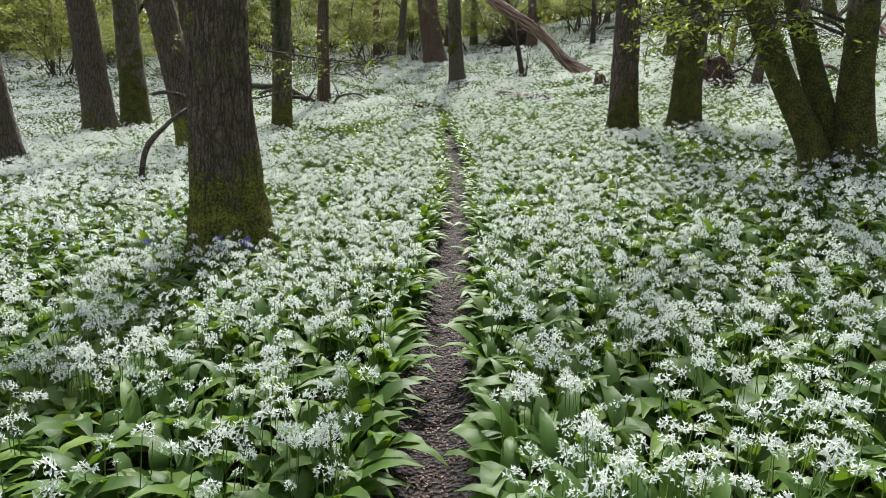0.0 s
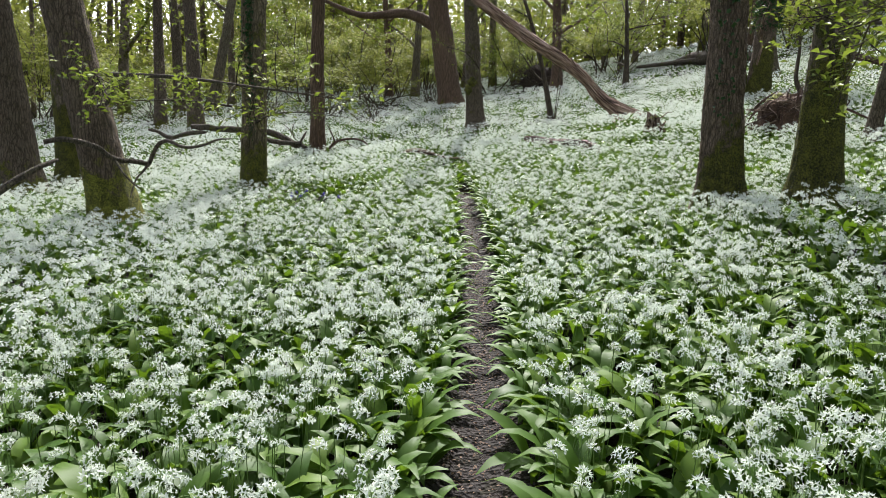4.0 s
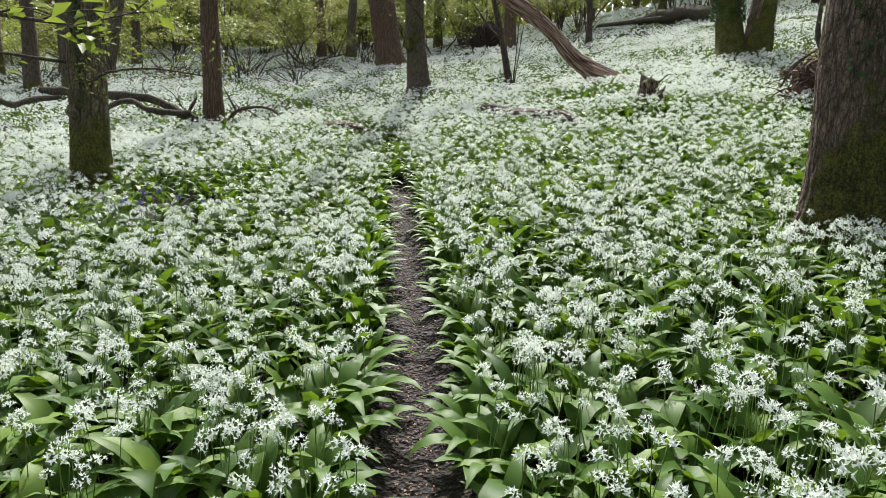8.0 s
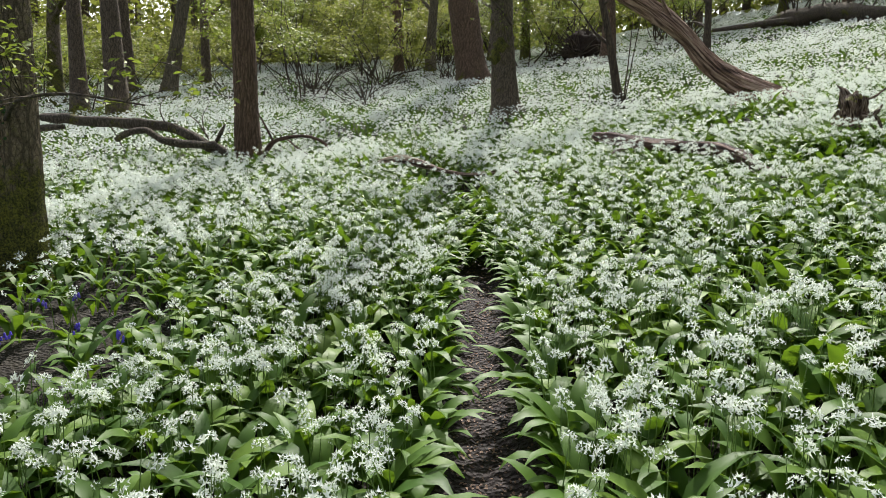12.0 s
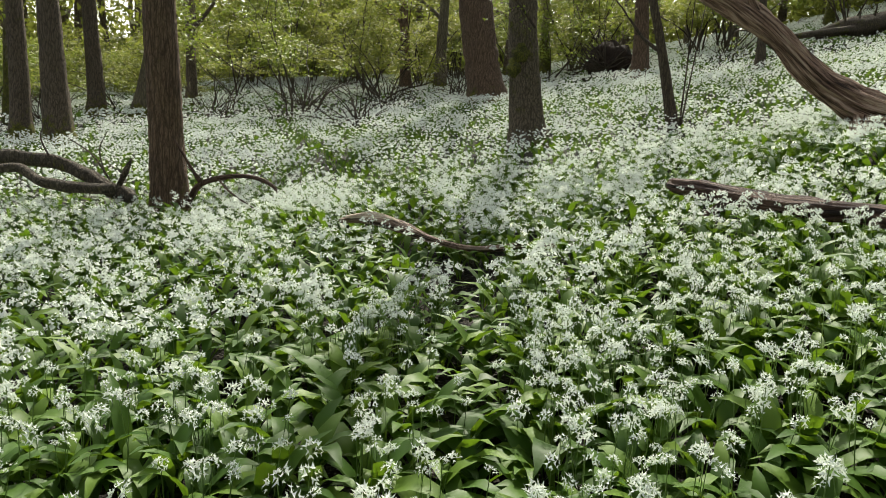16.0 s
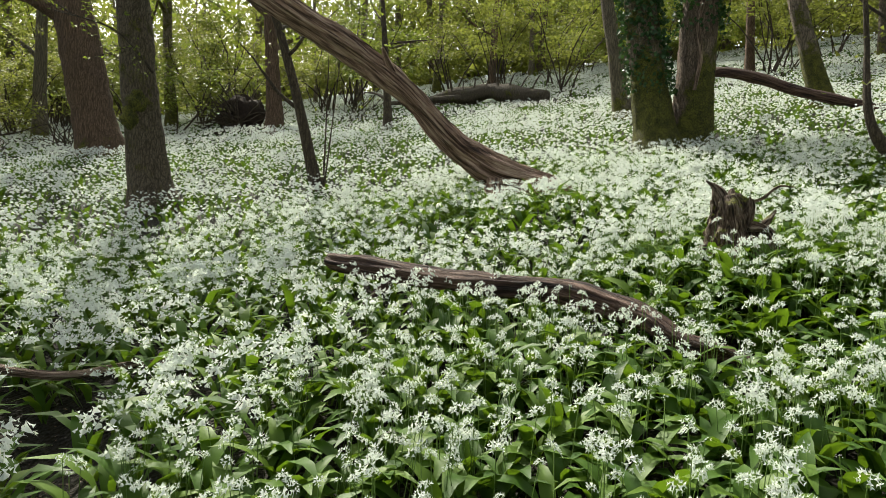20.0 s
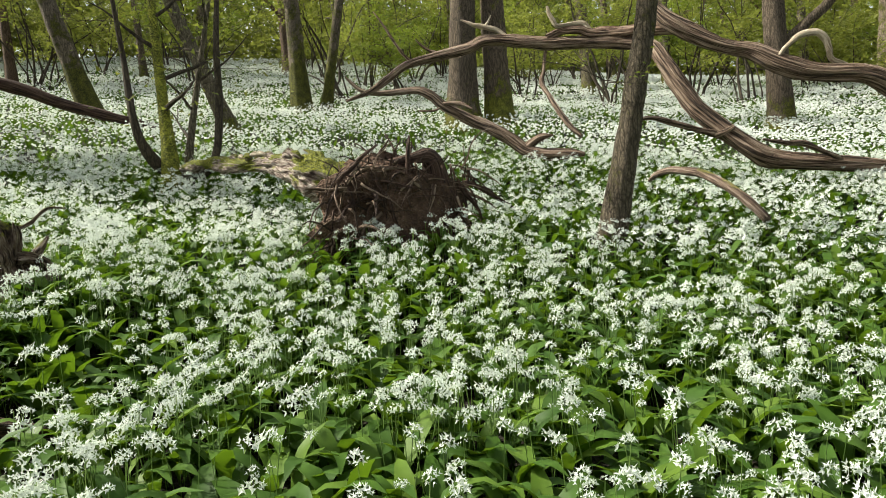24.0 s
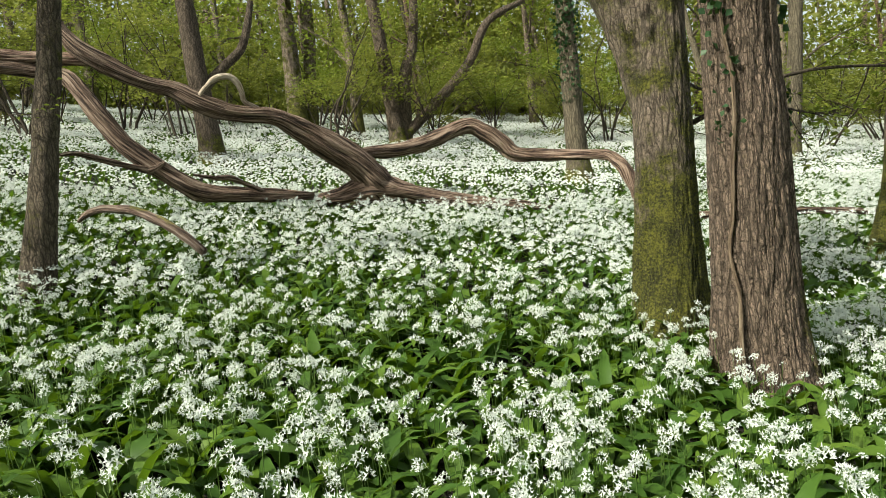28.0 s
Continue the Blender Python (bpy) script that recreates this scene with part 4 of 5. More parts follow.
# bough that hangs near the leaning oak
dead("propped_bough", "bare dark bough propped up from the ground", "branch",
     [[(-3.55, 7.95, gz(-3.55, 7.95) - 0.05, 0.034), (-3.5, 8.0, 0.7, 0.032), (-3.36, 8.25, 1.0, 0.027), (-3.2, 8.5, 1.2, 0.022), (-3.12, 8.7, 1.28, 0.012)]], M_LIMB, 14, 0.1, 30, 8)
dead("fallen_bough", "long crooked bare bough hanging low before a leaning oak", "branch",
     [[(-4.65, 11.00, 1.35, 0.030), (-4.50, 11.05, 1.39, 0.030), (-4.31, 11.10, 1.37, 0.030), (-4.15, 11.20, 1.31, 0.030), (-4.02, 11.30, 1.19, 0.028), (-3.85, 11.50, 1.16, 0.028), (-3.80, 11.70, 1.13, 0.026)],
      [(-3.80, 11.70, 1.13, 0.026), (-3.69, 11.70, 1.35, 0.024), (-3.52, 11.60, 1.42, 0.022), (-3.16, 11.20, 1.36, 0.018), (-2.83, 10.90, 1.40, 0.014), (-2.53, 10.50, 1.47, 0.010), (-2.28, 10.20, 1.49, 0.005)],
      [(-3.80, 11.70, 1.13, 0.020), (-3.82, 11.60, 1.05, 0.015), (-3.87, 11.50, 0.94, 0.010), (-3.89, 11.40, 0.74, 0.006)],
      [(-4.02, 11.30, 1.19, 0.016), (-3.87, 11.20, 1.04, 0.012), (-3.74, 11.15, 0.94, 0.010), (-3.61, 11.10, 0.86, 0.005)]], M_LIMB, 12, 0.1, 40, 9)
# torn stump
sx, sy = 3.91, 17.88
sz = gz(sx, sy) + 0.04
M_ROT = dead_wood("rotten_stump_wood", (0.05, 0.031, 0.022), (0.18, 0.12, 0.085), (0.4, 0.32, 0.25), 0.6, 0.2)
stump = dead("tree_stump", "torn rotten stump with splintered top and moss at its foot", "stump",
     [[(sx, sy, sz - 0.4, 0.24), (sx, sy, sz + 0.02, 0.17), (sx - 0.01, sy + 0.01, sz + 0.18, 0.13), (sx - 0.03, sy + 0.02, sz + 0.32, 0.11), (sx - 0.05, sy + 0.04, sz + 0.42, 0.085)],
      [(sx - 0.05, sy + 0.02, sz + 0.36, 0.045), (sx - 0.09, sy + 0.06, sz + 0.46, 0.028), (sx - 0.15, sy + 0.12, sz + 0.53, 0.006)],
      [(sx + 0.05, sy - 0.05, sz + 0.25, 0.05), (sx + 0.06, sy - 0.08, sz + 0.34, 0.04), (sx + 0.05, sy - 0.09, sz + 0.41, 0.02)],
      [(sx + 0.06, sy - 0.08, sz + 0.22, 0.06), (sx + 0.13, sy - 0.15, sz + 0.2, 0.034), (sx + 0.17, sy - 0.2, sz + 0.1, 0.03), (sx + 0.2, sy - 0.24, sz - 0.3, 0.03)],
      [(sx + 0.05, sy - 0.04, sz + 0.38, 0.02), (sx + 0.13, sy - 0.11, sz + 0.42, 0.013), (sx + 0.2, sy - 0.18, sz + 0.5, 0.008), (sx + 0.27, sy - 0.25, sz + 0.5, 0.004)],
      [(sx + 0.01, sy + 0.04, sz + 0.36, 0.03), (sx + 0.02, sy + 0.05, sz + 0.44, 0.03), (sx + 0.03, sy + 0.05, sz + 0.48, 0.012)],
      [(sx - 0.08, sy + 0.03, sz + 0.3, 0.035), (sx - 0.12, sy + 0.05, sz + 0.42, 0.03), (sx - 0.13, sy + 0.07, sz + 0.48, 0.012)],
      [(sx + 0.02, sy - 0.07, sz + 0.22, 0.035), (sx + 0.03, sy - 0.1, sz + 0.36, 0.018), (sx + 0.02, sy - 0.11, sz + 0.43, 0.003)],
      [(sx - 0.12, sy - 0.06, sz - 0.2, 0.07), (sx - 0.13, sy - 0.04, sz + 0.12, 0.05), (sx - 0.09, sy - 0.02, sz + 0.3, 0.012)],
      [(sx + 0.12, sy - 0.16, sz - 0.2, 0.08), (sx + 0.1, sy - 0.13, sz + 0.08, 0.05), (sx + 0.06, sy - 0.08, sz + 0.24, 0.015)],
      [(sx + 0.14, sy - 0.14, sz + 0.24, 0.03), (sx + 0.17, sy - 0.17, sz + 0.3, 0.016), (sx + 0.18, sy - 0.19, sz + 0.34, 0.006)],
      [(sx - 0.1, sy - 0.05, sz + 0.02, 0.07), (sx - 0.24, sy - 0.08, sz - 0.08, 0.06), (sx - 0.36, sy - 0.12, sz - 0.35, 0.05)]],
     M_ROT, 72, 0.5, 60, 10, "splinter", 22, 0.3, 0.16)
a_, b_ = np.meshgrid(np.linspace(0, 2 * np.pi, 28, endpoint=False), np.linspace(0.05, 1.6, 12))
kk = 0.34 * (1 + 0.28 * wave(a_ / (2 * np.pi) * 7, b_ * 3, 7, 1))
mound = np.stack([np.sin(b_) * np.cos(a_) * kk - 0.06, np.sin(b_) * np.sin(a_) * kk - 0.1, np.cos(b_) * kk * 0.75 - 0.2], -1)
mi, mj = np.arange(11)[:, None] * 28, np.arange(28)[None, :]
part("mossy_foot", make("mossy_foot", mound * np.array([0.9, 0.9, 0.8]) + np.array([0, 0, 0.3]), np.stack([mi + mj, mi + 28 + mj, mi + 28 + (mj + 1) % 28, mi + (mj + 1) % 28], -1).reshape(-1, 4), None, M_MOSSY), stump, "mound of crumbled wood under olive moss")

# uprooted tree: stem, plate of earth and its roots
o = (5.85, 16.05, 1.82)
up = tagged(new("uprooted_tree"), "uprooted tree with earthy tangled roots and mossy broken trunk", "fallen tree")
up.location = o
g = np.random.default_rng(5)
rows = np.array([(5.62, 16.35, 2.42, 0.19), (5.74, 16.62, 2.54, 0.16), (5.9, 16.85, 2.63, 0.11), (6.15, 17.2, 2.71, 0.075), (6.55, 17.75, 2.76, 0.062), (7.0, 18.25, 2.83, 0.066), (7.5, 18.8, 2.84, 0.06), (8.4, 19.6, 2.8, 0.05)])
rows[:, :3] -= o
part("stem", tube_mesh("stem", [tube(spline(rows, 110), 56, 0.36, 0.3, 14, 4, True, 4.0, 0.12)], M_LOG_MOSS), up, "broken trunk, pale wood and bright moss")
sp = spline(rows, 90)
for k in range(26):
    i = int(g.uniform(3, 60))
    a = g.uniform(-0.7, 2.6)
    d = sp[i + 1, :3] - sp[i, :3]
    d /= np.linalg.norm(d)
    w = np.cross(d, (0, 0, 1.0))
    w /= np.linalg.norm(w)
    out = math.cos(a) * np.array([0, 0, 1.0]) + math.sin(a) * w
    q = sp[i, :3] + out * sp[i, 3] * 0.98
    part("bark_flake", tube_mesh("bark_flake", [tube(spline([(*q, 0.012), (*(q + d * 0.06 + out * 0.02), 0.03), (*(q + d * g.uniform(0.1, 0.22) + out * 0.015), 0.006)], 7), 7, 0.4, seed=k)], M_DEAD_PALE if k % 3 == 0 else M_LOG_MOSS), up, "lifted flake of bark")
for k in range(8):
    a = g.uniform(-1.2, 3.0)
    q = sp[0, :3] + np.array([0.05, -0.1, 0.05]) + 0.13 * np.array([0.5 * math.sin(a), 0.6 * math.sin(a), math.cos(a)])
    part("splinter", tube_mesh("splinter", [tube(spline([(*q, 0.035), (*(q + np.array([0.1, -0.16, 0.05 + g.normal() * 0.05])), 0.02), (*(q + np.array([0.16, -0.28, 0.06 + g.normal() * 0.1])), 0.003)], 8), 8, 0.3, seed=k)], M_DEAD), up, "torn splinter of wood")
ax, nx = np.array([0.72, -0.69, 0.0]), np.array([-0.69, -0.72, 0.0])
n1, n2 = 44, 22
A, B = np.meshgrid(np.linspace(0, 2 * np.pi, n1, endpoint=False), np.linspace(0, np.pi, n2))
lump = 1 + 0.22 * wave(A / (2 * np.pi) * 8, B * 2.2, 8, 1) + 0.14 * wave(A / (2 * np.pi) * 16, B * 5, 16, 2) + 0.07 * wave(A / (2 * np.pi) * 32, B * 11, 32, 1)
wide, tall, thick = 0.7 * lump, 0.43 * lump, 0.2 * lump
ca, cb = np.sin(B) * np.cos(A) * wide, np.cos(B) * tall
plate = ca[..., None] * ax + (np.sin(B) * np.sin(A) * thick)[..., None] * nx + cb[..., None] * np.array([0.15, 0.1, 1.0]) + np.array([0, 0, 0.38])
pi = np.arange(n2 - 1)[:, None] * n1
pj = np.arange(n1)[None, :]
pq = np.stack([pi + pj, pi + (pj + 1) % n1, pi + n1 + (pj + 1) % n1, pi + n1 + pj], -1).reshape(-1, 4)
part("root_plate", make("root_plate", plate, pq, None, M_EARTH), up, "dark crumbling earth held by roots")
for k in range(170):
    a0 = g.uniform(-0.62, 0.64)
    h0 = g.uniform(0.2, 0.8)
    p0 = ax * a0 + nx * g.uniform(0.08, 0.17) + np.array([0, 0, h0])
    d = ax * (a0 * 0.9 + g.normal() * 0.6) + nx * g.uniform(0.0, 0.35) + np.array([0, 0, g.normal() * 0.5 - 0.35])
    rr = g.uniform(0.004, 0.013) if k % 5 else g.uniform(0.015, 0.03)
    ln = branch(p0, d, g.uniform(0.2, 0.55), rr, g, 0.4, 0.42, 9, 0.3)
    part("root", tube_mesh("root", [tube(ln, 6, 0.15, seed=k)], M_DEAD if k % 3 else M_DEAD_RED), up)
for k in range(14):
    a0 = g.uniform(-0.5, 0.55)
    p0 = ax * a0 + np.array([0, 0, 0.66])
    ln = branch(p0, ax * g.normal() * 0.6 + nx * g.normal() * 0.3 + np.array([0, 0, 0.6]), g.uniform(0.15, 0.45), g.uniform(0.006, 0.02), g, 0.1, 0.35, 7, 0.3)
    part("root", tube_mesh("root", [tube(ln, 7, 0.15, seed=k)], M_DEAD_RED), up)
for rws, lab in (([(0.26, -0.3, 0.42, 0.12), (0.26, -0.3, 0.68, 0.1), (0.22, -0.26, 0.84, 0.075), (0.12, -0.14, 0.83, 0.045), (-0.06, 0.1, 0.76, 0.035), (-0.25, 0.35, 0.68, 0.03)], "thick upright root stub"),
                 ([(-0.02, -0.12, 0.5, 0.02), (0.0, -0.14, 0.85, 0.016), (0.05, -0.15, 1.0, 0.01)], ""),
                 ([(0.45, -0.4, 0.5, 0.03), (0.62, -0.5, 0.62, 0.024), (0.85, -0.7, 0.5, 0.018), (1.2, -0.95, 0.3, 0.012)], ""),
                 ([(0.6, -0.5, 0.6, 0.02), (0.68, -0.52, 0.72, 0.012), (0.7, -0.5, 0.78, 0.006)], "")):
    part("root", tube_mesh("root", [tube(spline(rws, 24), 14, 0.14, 0.1, 8, 6)], M_DEAD_RED), up, lab)

# great fallen crown on the rise
BASE = [(8.95, 11.03, 2.32, 0.059), (8.8, 10.69, 2.33, 0.119), (8.62, 10.36, 2.38, 0.187), (8.45, 10.03, 2.29, 0.142), (8.25, 9.64, 2.17, 0.105), (8, 9.19, 2.05, 0.083), (7.6, 8.75, 1.93, 0.06), (7.35, 8.4, 1.83, 0.03)]
ARM_HIGH = [(8.6, 10.19, 2.32, 0.199), (8.56, 10.39, 2.56, 0.197), (8.56, 10.58, 2.77, 0.171), (8.58, 10.89, 2.99, 0.151), (8.6, 11.23, 3.22, 0.118), (8.63, 11.54, 3.39, 0.099), (8.68, 11.99, 3.45, 0.099), (8.72, 12.3, 3.57, 0.113), (8.78, 12.61, 3.77, 0.093), (8.83, 12.89, 3.86, 0.08), (8.9, 13.24, 4.06, 0.101), (8.97, 13.46, 4.25, 0.095), (9.05, 13.61, 4.48, 0.062), (9.15, 13.71, 4.77, 0.041)]
ARM_LOW = [(8.52, 11.22, 2.38, 0.046), (8.54, 12.03, 2.48, 0.085), (8.57, 12.45, 2.55, 0.098), (8.58, 12.73, 2.69, 0.098), (8.68, 13.21, 3.14, 0.093), (8.75, 13.39, 3.43, 0.086), (8.85, 13.51, 3.71, 0.081), (9, 13.63, 3.95, 0.075), (9.15, 13.83, 4.06, 0.069), (9.3, 14.52, 4.18, 0.07), (9.32, 14.87, 4.2, 0.078), (9.34, 15.43, 4.31, 0.071), (9.35, 15.67, 4.32, 0.071), (9.35, 15.89, 4.25, 0.064), (9.32, 16.6, 4.14, 0.049), (9.28, 16.89, 3.98, 0.042), (9.22, 17.13, 3.82, 0.035), (9.1, 17.45, 3.69, 0.014)]
ARM_SIDE = [(8.62, 10.59, 2.75, 0.066), (8.68, 10.41, 2.85, 0.075), (8.75, 10.13, 2.87, 0.084), (8.8, 9.65, 2.88, 0.094), (8.78, 9.18, 2.97, 0.097), (8.72, 8.63, 3.14, 0.099), (8.6, 8.38, 3.01, 0.107), (8.5, 8.18, 2.81, 0.108), (8.4, 8.04, 2.65, 0.099), (8.1, 7.71, 2.56, 0.082), (7.45, 7.25, 2.45, 0.072), (7.2, 7.22, 2.33, 0.078), (7.05, 7.19, 2.15, 0.085), (6.95, 7.21, 1.91, 0.061), (6.9, 7.23, 1.71, 0.046)]
ARM_FORK = [(9, 13.39, 4.15, 0.061), (9.1, 13.68, 4.19, 0.069), (9.2, 14.02, 4.22, 0.07), (9.24, 14.33, 4.26, 0.056), (9.25, 14.45, 4.31, 0.049), (9.28, 14.68, 4.33, 0.042), (9.3, 14.86, 4.28, 0.042)]
BLEACHED = [([(8.66, 12.37, 3.67, 0.026), (8.64, 12.29, 3.76, 0.026), (8.64, 12.17, 3.85, 0.033), (8.64, 12.01, 3.87, 0.033), (8.64, 11.92, 3.81, 0.034), (8.64, 11.88, 3.69, 0.027), (8.65, 11.85, 3.58, 0.027), (8.66, 11.7, 3.5, 0.021)], M_DEAD_PALE, "bleached broken branch")]
BLEACHED.append(([(9.24, 14.33, 4.27, 0.042), (9.25, 14.41, 4.38, 0.035), (9.25, 14.57, 4.39, 0.028), (9.25, 14.72, 4.39, 0.028), (9.25, 14.77, 4.46, 0.028), (9.25, 14.82, 4.55, 0.021), (9.25, 14.84, 4.64, 0.014)], M_DEAD_PALE, "bleached broken branch"))
BLEACHED.append(([(9.34, 15.36, 4.34, 0.035), (9.35, 15.45, 4.42, 0.035), (9.36, 15.59, 4.49, 0.035), (9.36, 15.76, 4.54, 0.028), (9.37, 15.86, 4.59, 0.018), (9.37, 15.94, 4.63, 0.011)], M_DEAD_PALE, "bleached broken branch"))
BLEACHED.append(([(9.36, 15.64, 4.5, 0.021), (9.36, 15.59, 4.56, 0.014), (9.36, 15.55, 4.64, 0.007)], M_DEAD_PALE, "bleached broken branch"))
TWIGS = [[(9.32, 16.6, 4.14, 0.025), (9.3, 16.72, 4.28, 0.021), (9.3, 16.84, 4.47, 0.017), (9.3, 16.95, 4.66, 0.014), (9.3, 17.07, 4.84, 0.007)]]
TWIGS.append([(9.35, 16.18, 4.21, 0.028), (9.34, 16.35, 4.27, 0.021), (9.32, 16.46, 4.35, 0.018), (9.3, 16.53, 4.43, 0.007)])
TWIGS.append([(9.3, 14.89, 4.11, 0.021), (9.2, 14.92, 3.86, 0.021), (9.1, 14.95, 3.69, 0.028), (8.95, 14.86, 3.5, 0.027), (8.8, 14.76, 3.29, 0.033), (8.7, 14.64, 3.1, 0.033), (8.6, 14.51, 2.96, 0.026)])
TWIGS.append([(8.62, 13.01, 2.86, 0.039), (8.5, 13.29, 2.93, 0.032), (8.4, 13.55, 3.01, 0.032), (8.3, 13.77, 3.07, 0.025), (8.25, 13.9, 3.06, 0.019)])
TWIGS.append([(8.5, 11.85, 2.51, 0.027), (8.4, 12.07, 2.6, 0.026), (8.35, 12.24, 2.68, 0.032), (8.3, 12.44, 2.7, 0.025), (8.25, 12.67, 2.75, 0.012)])
TWIGS.append([(8.6, 13.06, 2.86, 0.05), (8.55, 12.96, 2.89, 0.038), (8.5, 12.89, 2.93, 0.019)])
dead("fallen_tree", "great barkless fallen tree with twisting grooved limbs", "fallen tree",
     [BASE, ARM_HIGH, ARM_LOW, ARM_SIDE, (ARM_FORK, M_DEAD_TAN, "paler split limb")] + BLEACHED + TWIGS, M_DEAD, 48, 0.3, 110, 11, "limb", 14, 0.16, 0.05)
BROKEN = [(9.6, 14.46, 2.82, 0.029), (9.62, 14.64, 2.84, 0.066), (9.66, 14.94, 2.86, 0.074), (9.7, 15.2, 2.93, 0.082), (9.73, 15.37, 3.07, 0.082), (9.75, 15.58, 3.22, 0.082), (9.77, 15.86, 3.36, 0.075), (9.78, 16.08, 3.49, 0.067), (9.79, 16.3, 3.62, 0.067), (9.8, 16.45, 3.77, 0.067), (9.82, 16.65, 3.87, 0.052), (9.83, 16.87, 3.88, 0.045), (9.84, 17.14, 3.88, 0.037), (9.85, 17.43, 3.93, 0.03), (9.86, 17.61, 4.07, 0.022), (9.86, 17.69, 4.16, 0.011)]
dead("broken_limb", "long broken reddish limb lying on the flowers", "branch",
     [BROKEN, [(9.71, 15.22, 2.98, 0.06), (9.64, 15.02, 3.08, 0.045), (9.6, 14.85, 3.1, 0.01)],
      [(9.79, 16.37, 3.65, 0.03), (9.7, 16.2, 3.64, 0.028), (9.62, 16.02, 3.6, 0.024), (9.56, 15.88, 3.52, 0.01)],
      [(9.78, 16.33, 3.61, 0.022), (9.7, 16.43, 3.56, 0.015), (9.6, 16.61, 3.56, 0.011)]], M_DEAD, 24, 0.22, 80, 12)
dead("bark_covered_branch", "short curved bark-covered branch lying in the garlic", "branch",
     [[(7.7, 13.89, 2.38, 0.017), (7.6, 13.83, 2.43, 0.029), (7.4, 13.72, 2.46, 0.033), (7.15, 13.54, 2.42, 0.038), (6.95, 13.4, 2.33, 0.042), (6.75, 13.29, 2.22, 0.04), (6.62, 13.2, 2.11, 0.04), (6.5, 13.11, 1.98, 0.034)]], M_DEAD_MOSS, 20, 0.2, 40, 13)
dead("low_limb", "grey limb lying level beyond a tree", "branch", [[(6.2, 7.7, 1.55, 0.05), (5.6, 6.3, 1.45, 0.045), (5.0, 4.6, 1.2, 0.04), (4.7, 3.2, 0.9, 0.03)]], M_DEAD, 14, 0.1, 30, 14)
dead("fallen_log", "dark fallen log across the far slope", "log",
     [[(10.0, 37.5, 5.85, 0.16), (10.5, 36.6, 6.0, 0.26), (10.8, 36.0, 5.95, 0.3), (11.2, 35.2, 6.05, 0.27), (11.5, 34.6, 5.9, 0.3), (12.2, 33.2, 5.7, 0.2)], [(10.8, 36.0, 5.9, 0.12), (9.6, 36.6, 5.75, 0.1), (8.2, 37.6, 5.6, 0.06)]]
     + [[(10.4 + 0.22 * k, 36.6 - 0.4 * k, 5.9, 0.03), (10.2 + 0.25 * k, 36.2 - 0.42 * k, 6.3 + 0.05 * (k % 3), 0.02), (9.8 + 0.3 * k, 35.8 - 0.42 * k, 6.5 - 0.1 * (k % 4), 0.008)] for k in range(8)], M_LIMB, 20, 0.15, 30, 15)
dead("fallen_bough", "dark fallen bough below a leaning trunk", "branch",
     [[(9.8, 23.9, 4.75, 0.09), (10.2, 23.4, 4.62, 0.1), (10.7, 22.95, 4.38, 0.09), (11.3, 22.35, 4.15, 0.08), (12.0, 22.0, 4.05, 0.05)]], M_DEAD_RED, 16, 0.1, 30, 16)
for bx, by, s in ((3.7, 40.3, 0.8), (-3.5, 29.2, 0.5), (-8.5, 33.0, 0.58), (-6.2, 34.5, 0.6), (-3.8, 35.5, 0.58), (-1.6, 37.0, 0.6), (7.5, 38.5, 0.55), (-12.0, 30.5, 0.55)):
    o = (bx, by, gz(bx, by))
    ob = tagged(new("root_tangle" if s > 0.7 else "brushwood"), "dark upturned root tangle far up the slope" if s > 0.7 else "heap of bare dead twigs in the garlic", "dead wood")
    ob.location = o
    for k in range(100 if s > 0.7 else 60):
        d = g.normal(size=3) + np.array([0, 0, 0.5])
        part("root" if s > 0.7 else "twig", tube_mesh("root", [tube(branch((g.normal() * s * 0.3, g.normal() * s * 0.2, s * 0.3 * (s > 0.7)), d, (1.7 if s > 0.7 else 2.6) * s * g.uniform(0.6, 1.3), 0.05 * s if s > 0.7 else 0.02, g, 0.2, 0.5, 7, 0.3), 5, 0.1)], M_TWIG), ob)
    if s > 0.7:
        part("earth", make("earth", plate * np.array([1.45, 1.45, 1.5]) + np.array([0, 0, 0.1]), pq, None, M_EARTH_DARK), ob)
for lx_, ly_ in spline([(1.46, 19.1), (1.9, 18.5), (2.34, 17.95), (2.59, 17.5), (2.71, 17.05), (2.83, 16.8)], 26):
    TRUNKS.append((lx_, ly_, 0.085))
for lx_, ly_ in spline([(-1.2, 18.9), (-0.75, 18.6), (-0.4, 18.36)], 10):
    TRUNKS.append((lx_, ly_, 0.05))
for lx_, ly_ in spline([(4.7, 21.05), (4.2, 21.35), (3.95, 21.5)], 8):
    TRUNKS.append((lx_, ly_, 0.14))
TRUNKS += [(3.88, 17.88, 0.14), (5.85, 16.05, 0.24), (5.5, 16.4, 0.12), (6.2, 15.7, 0.14)]


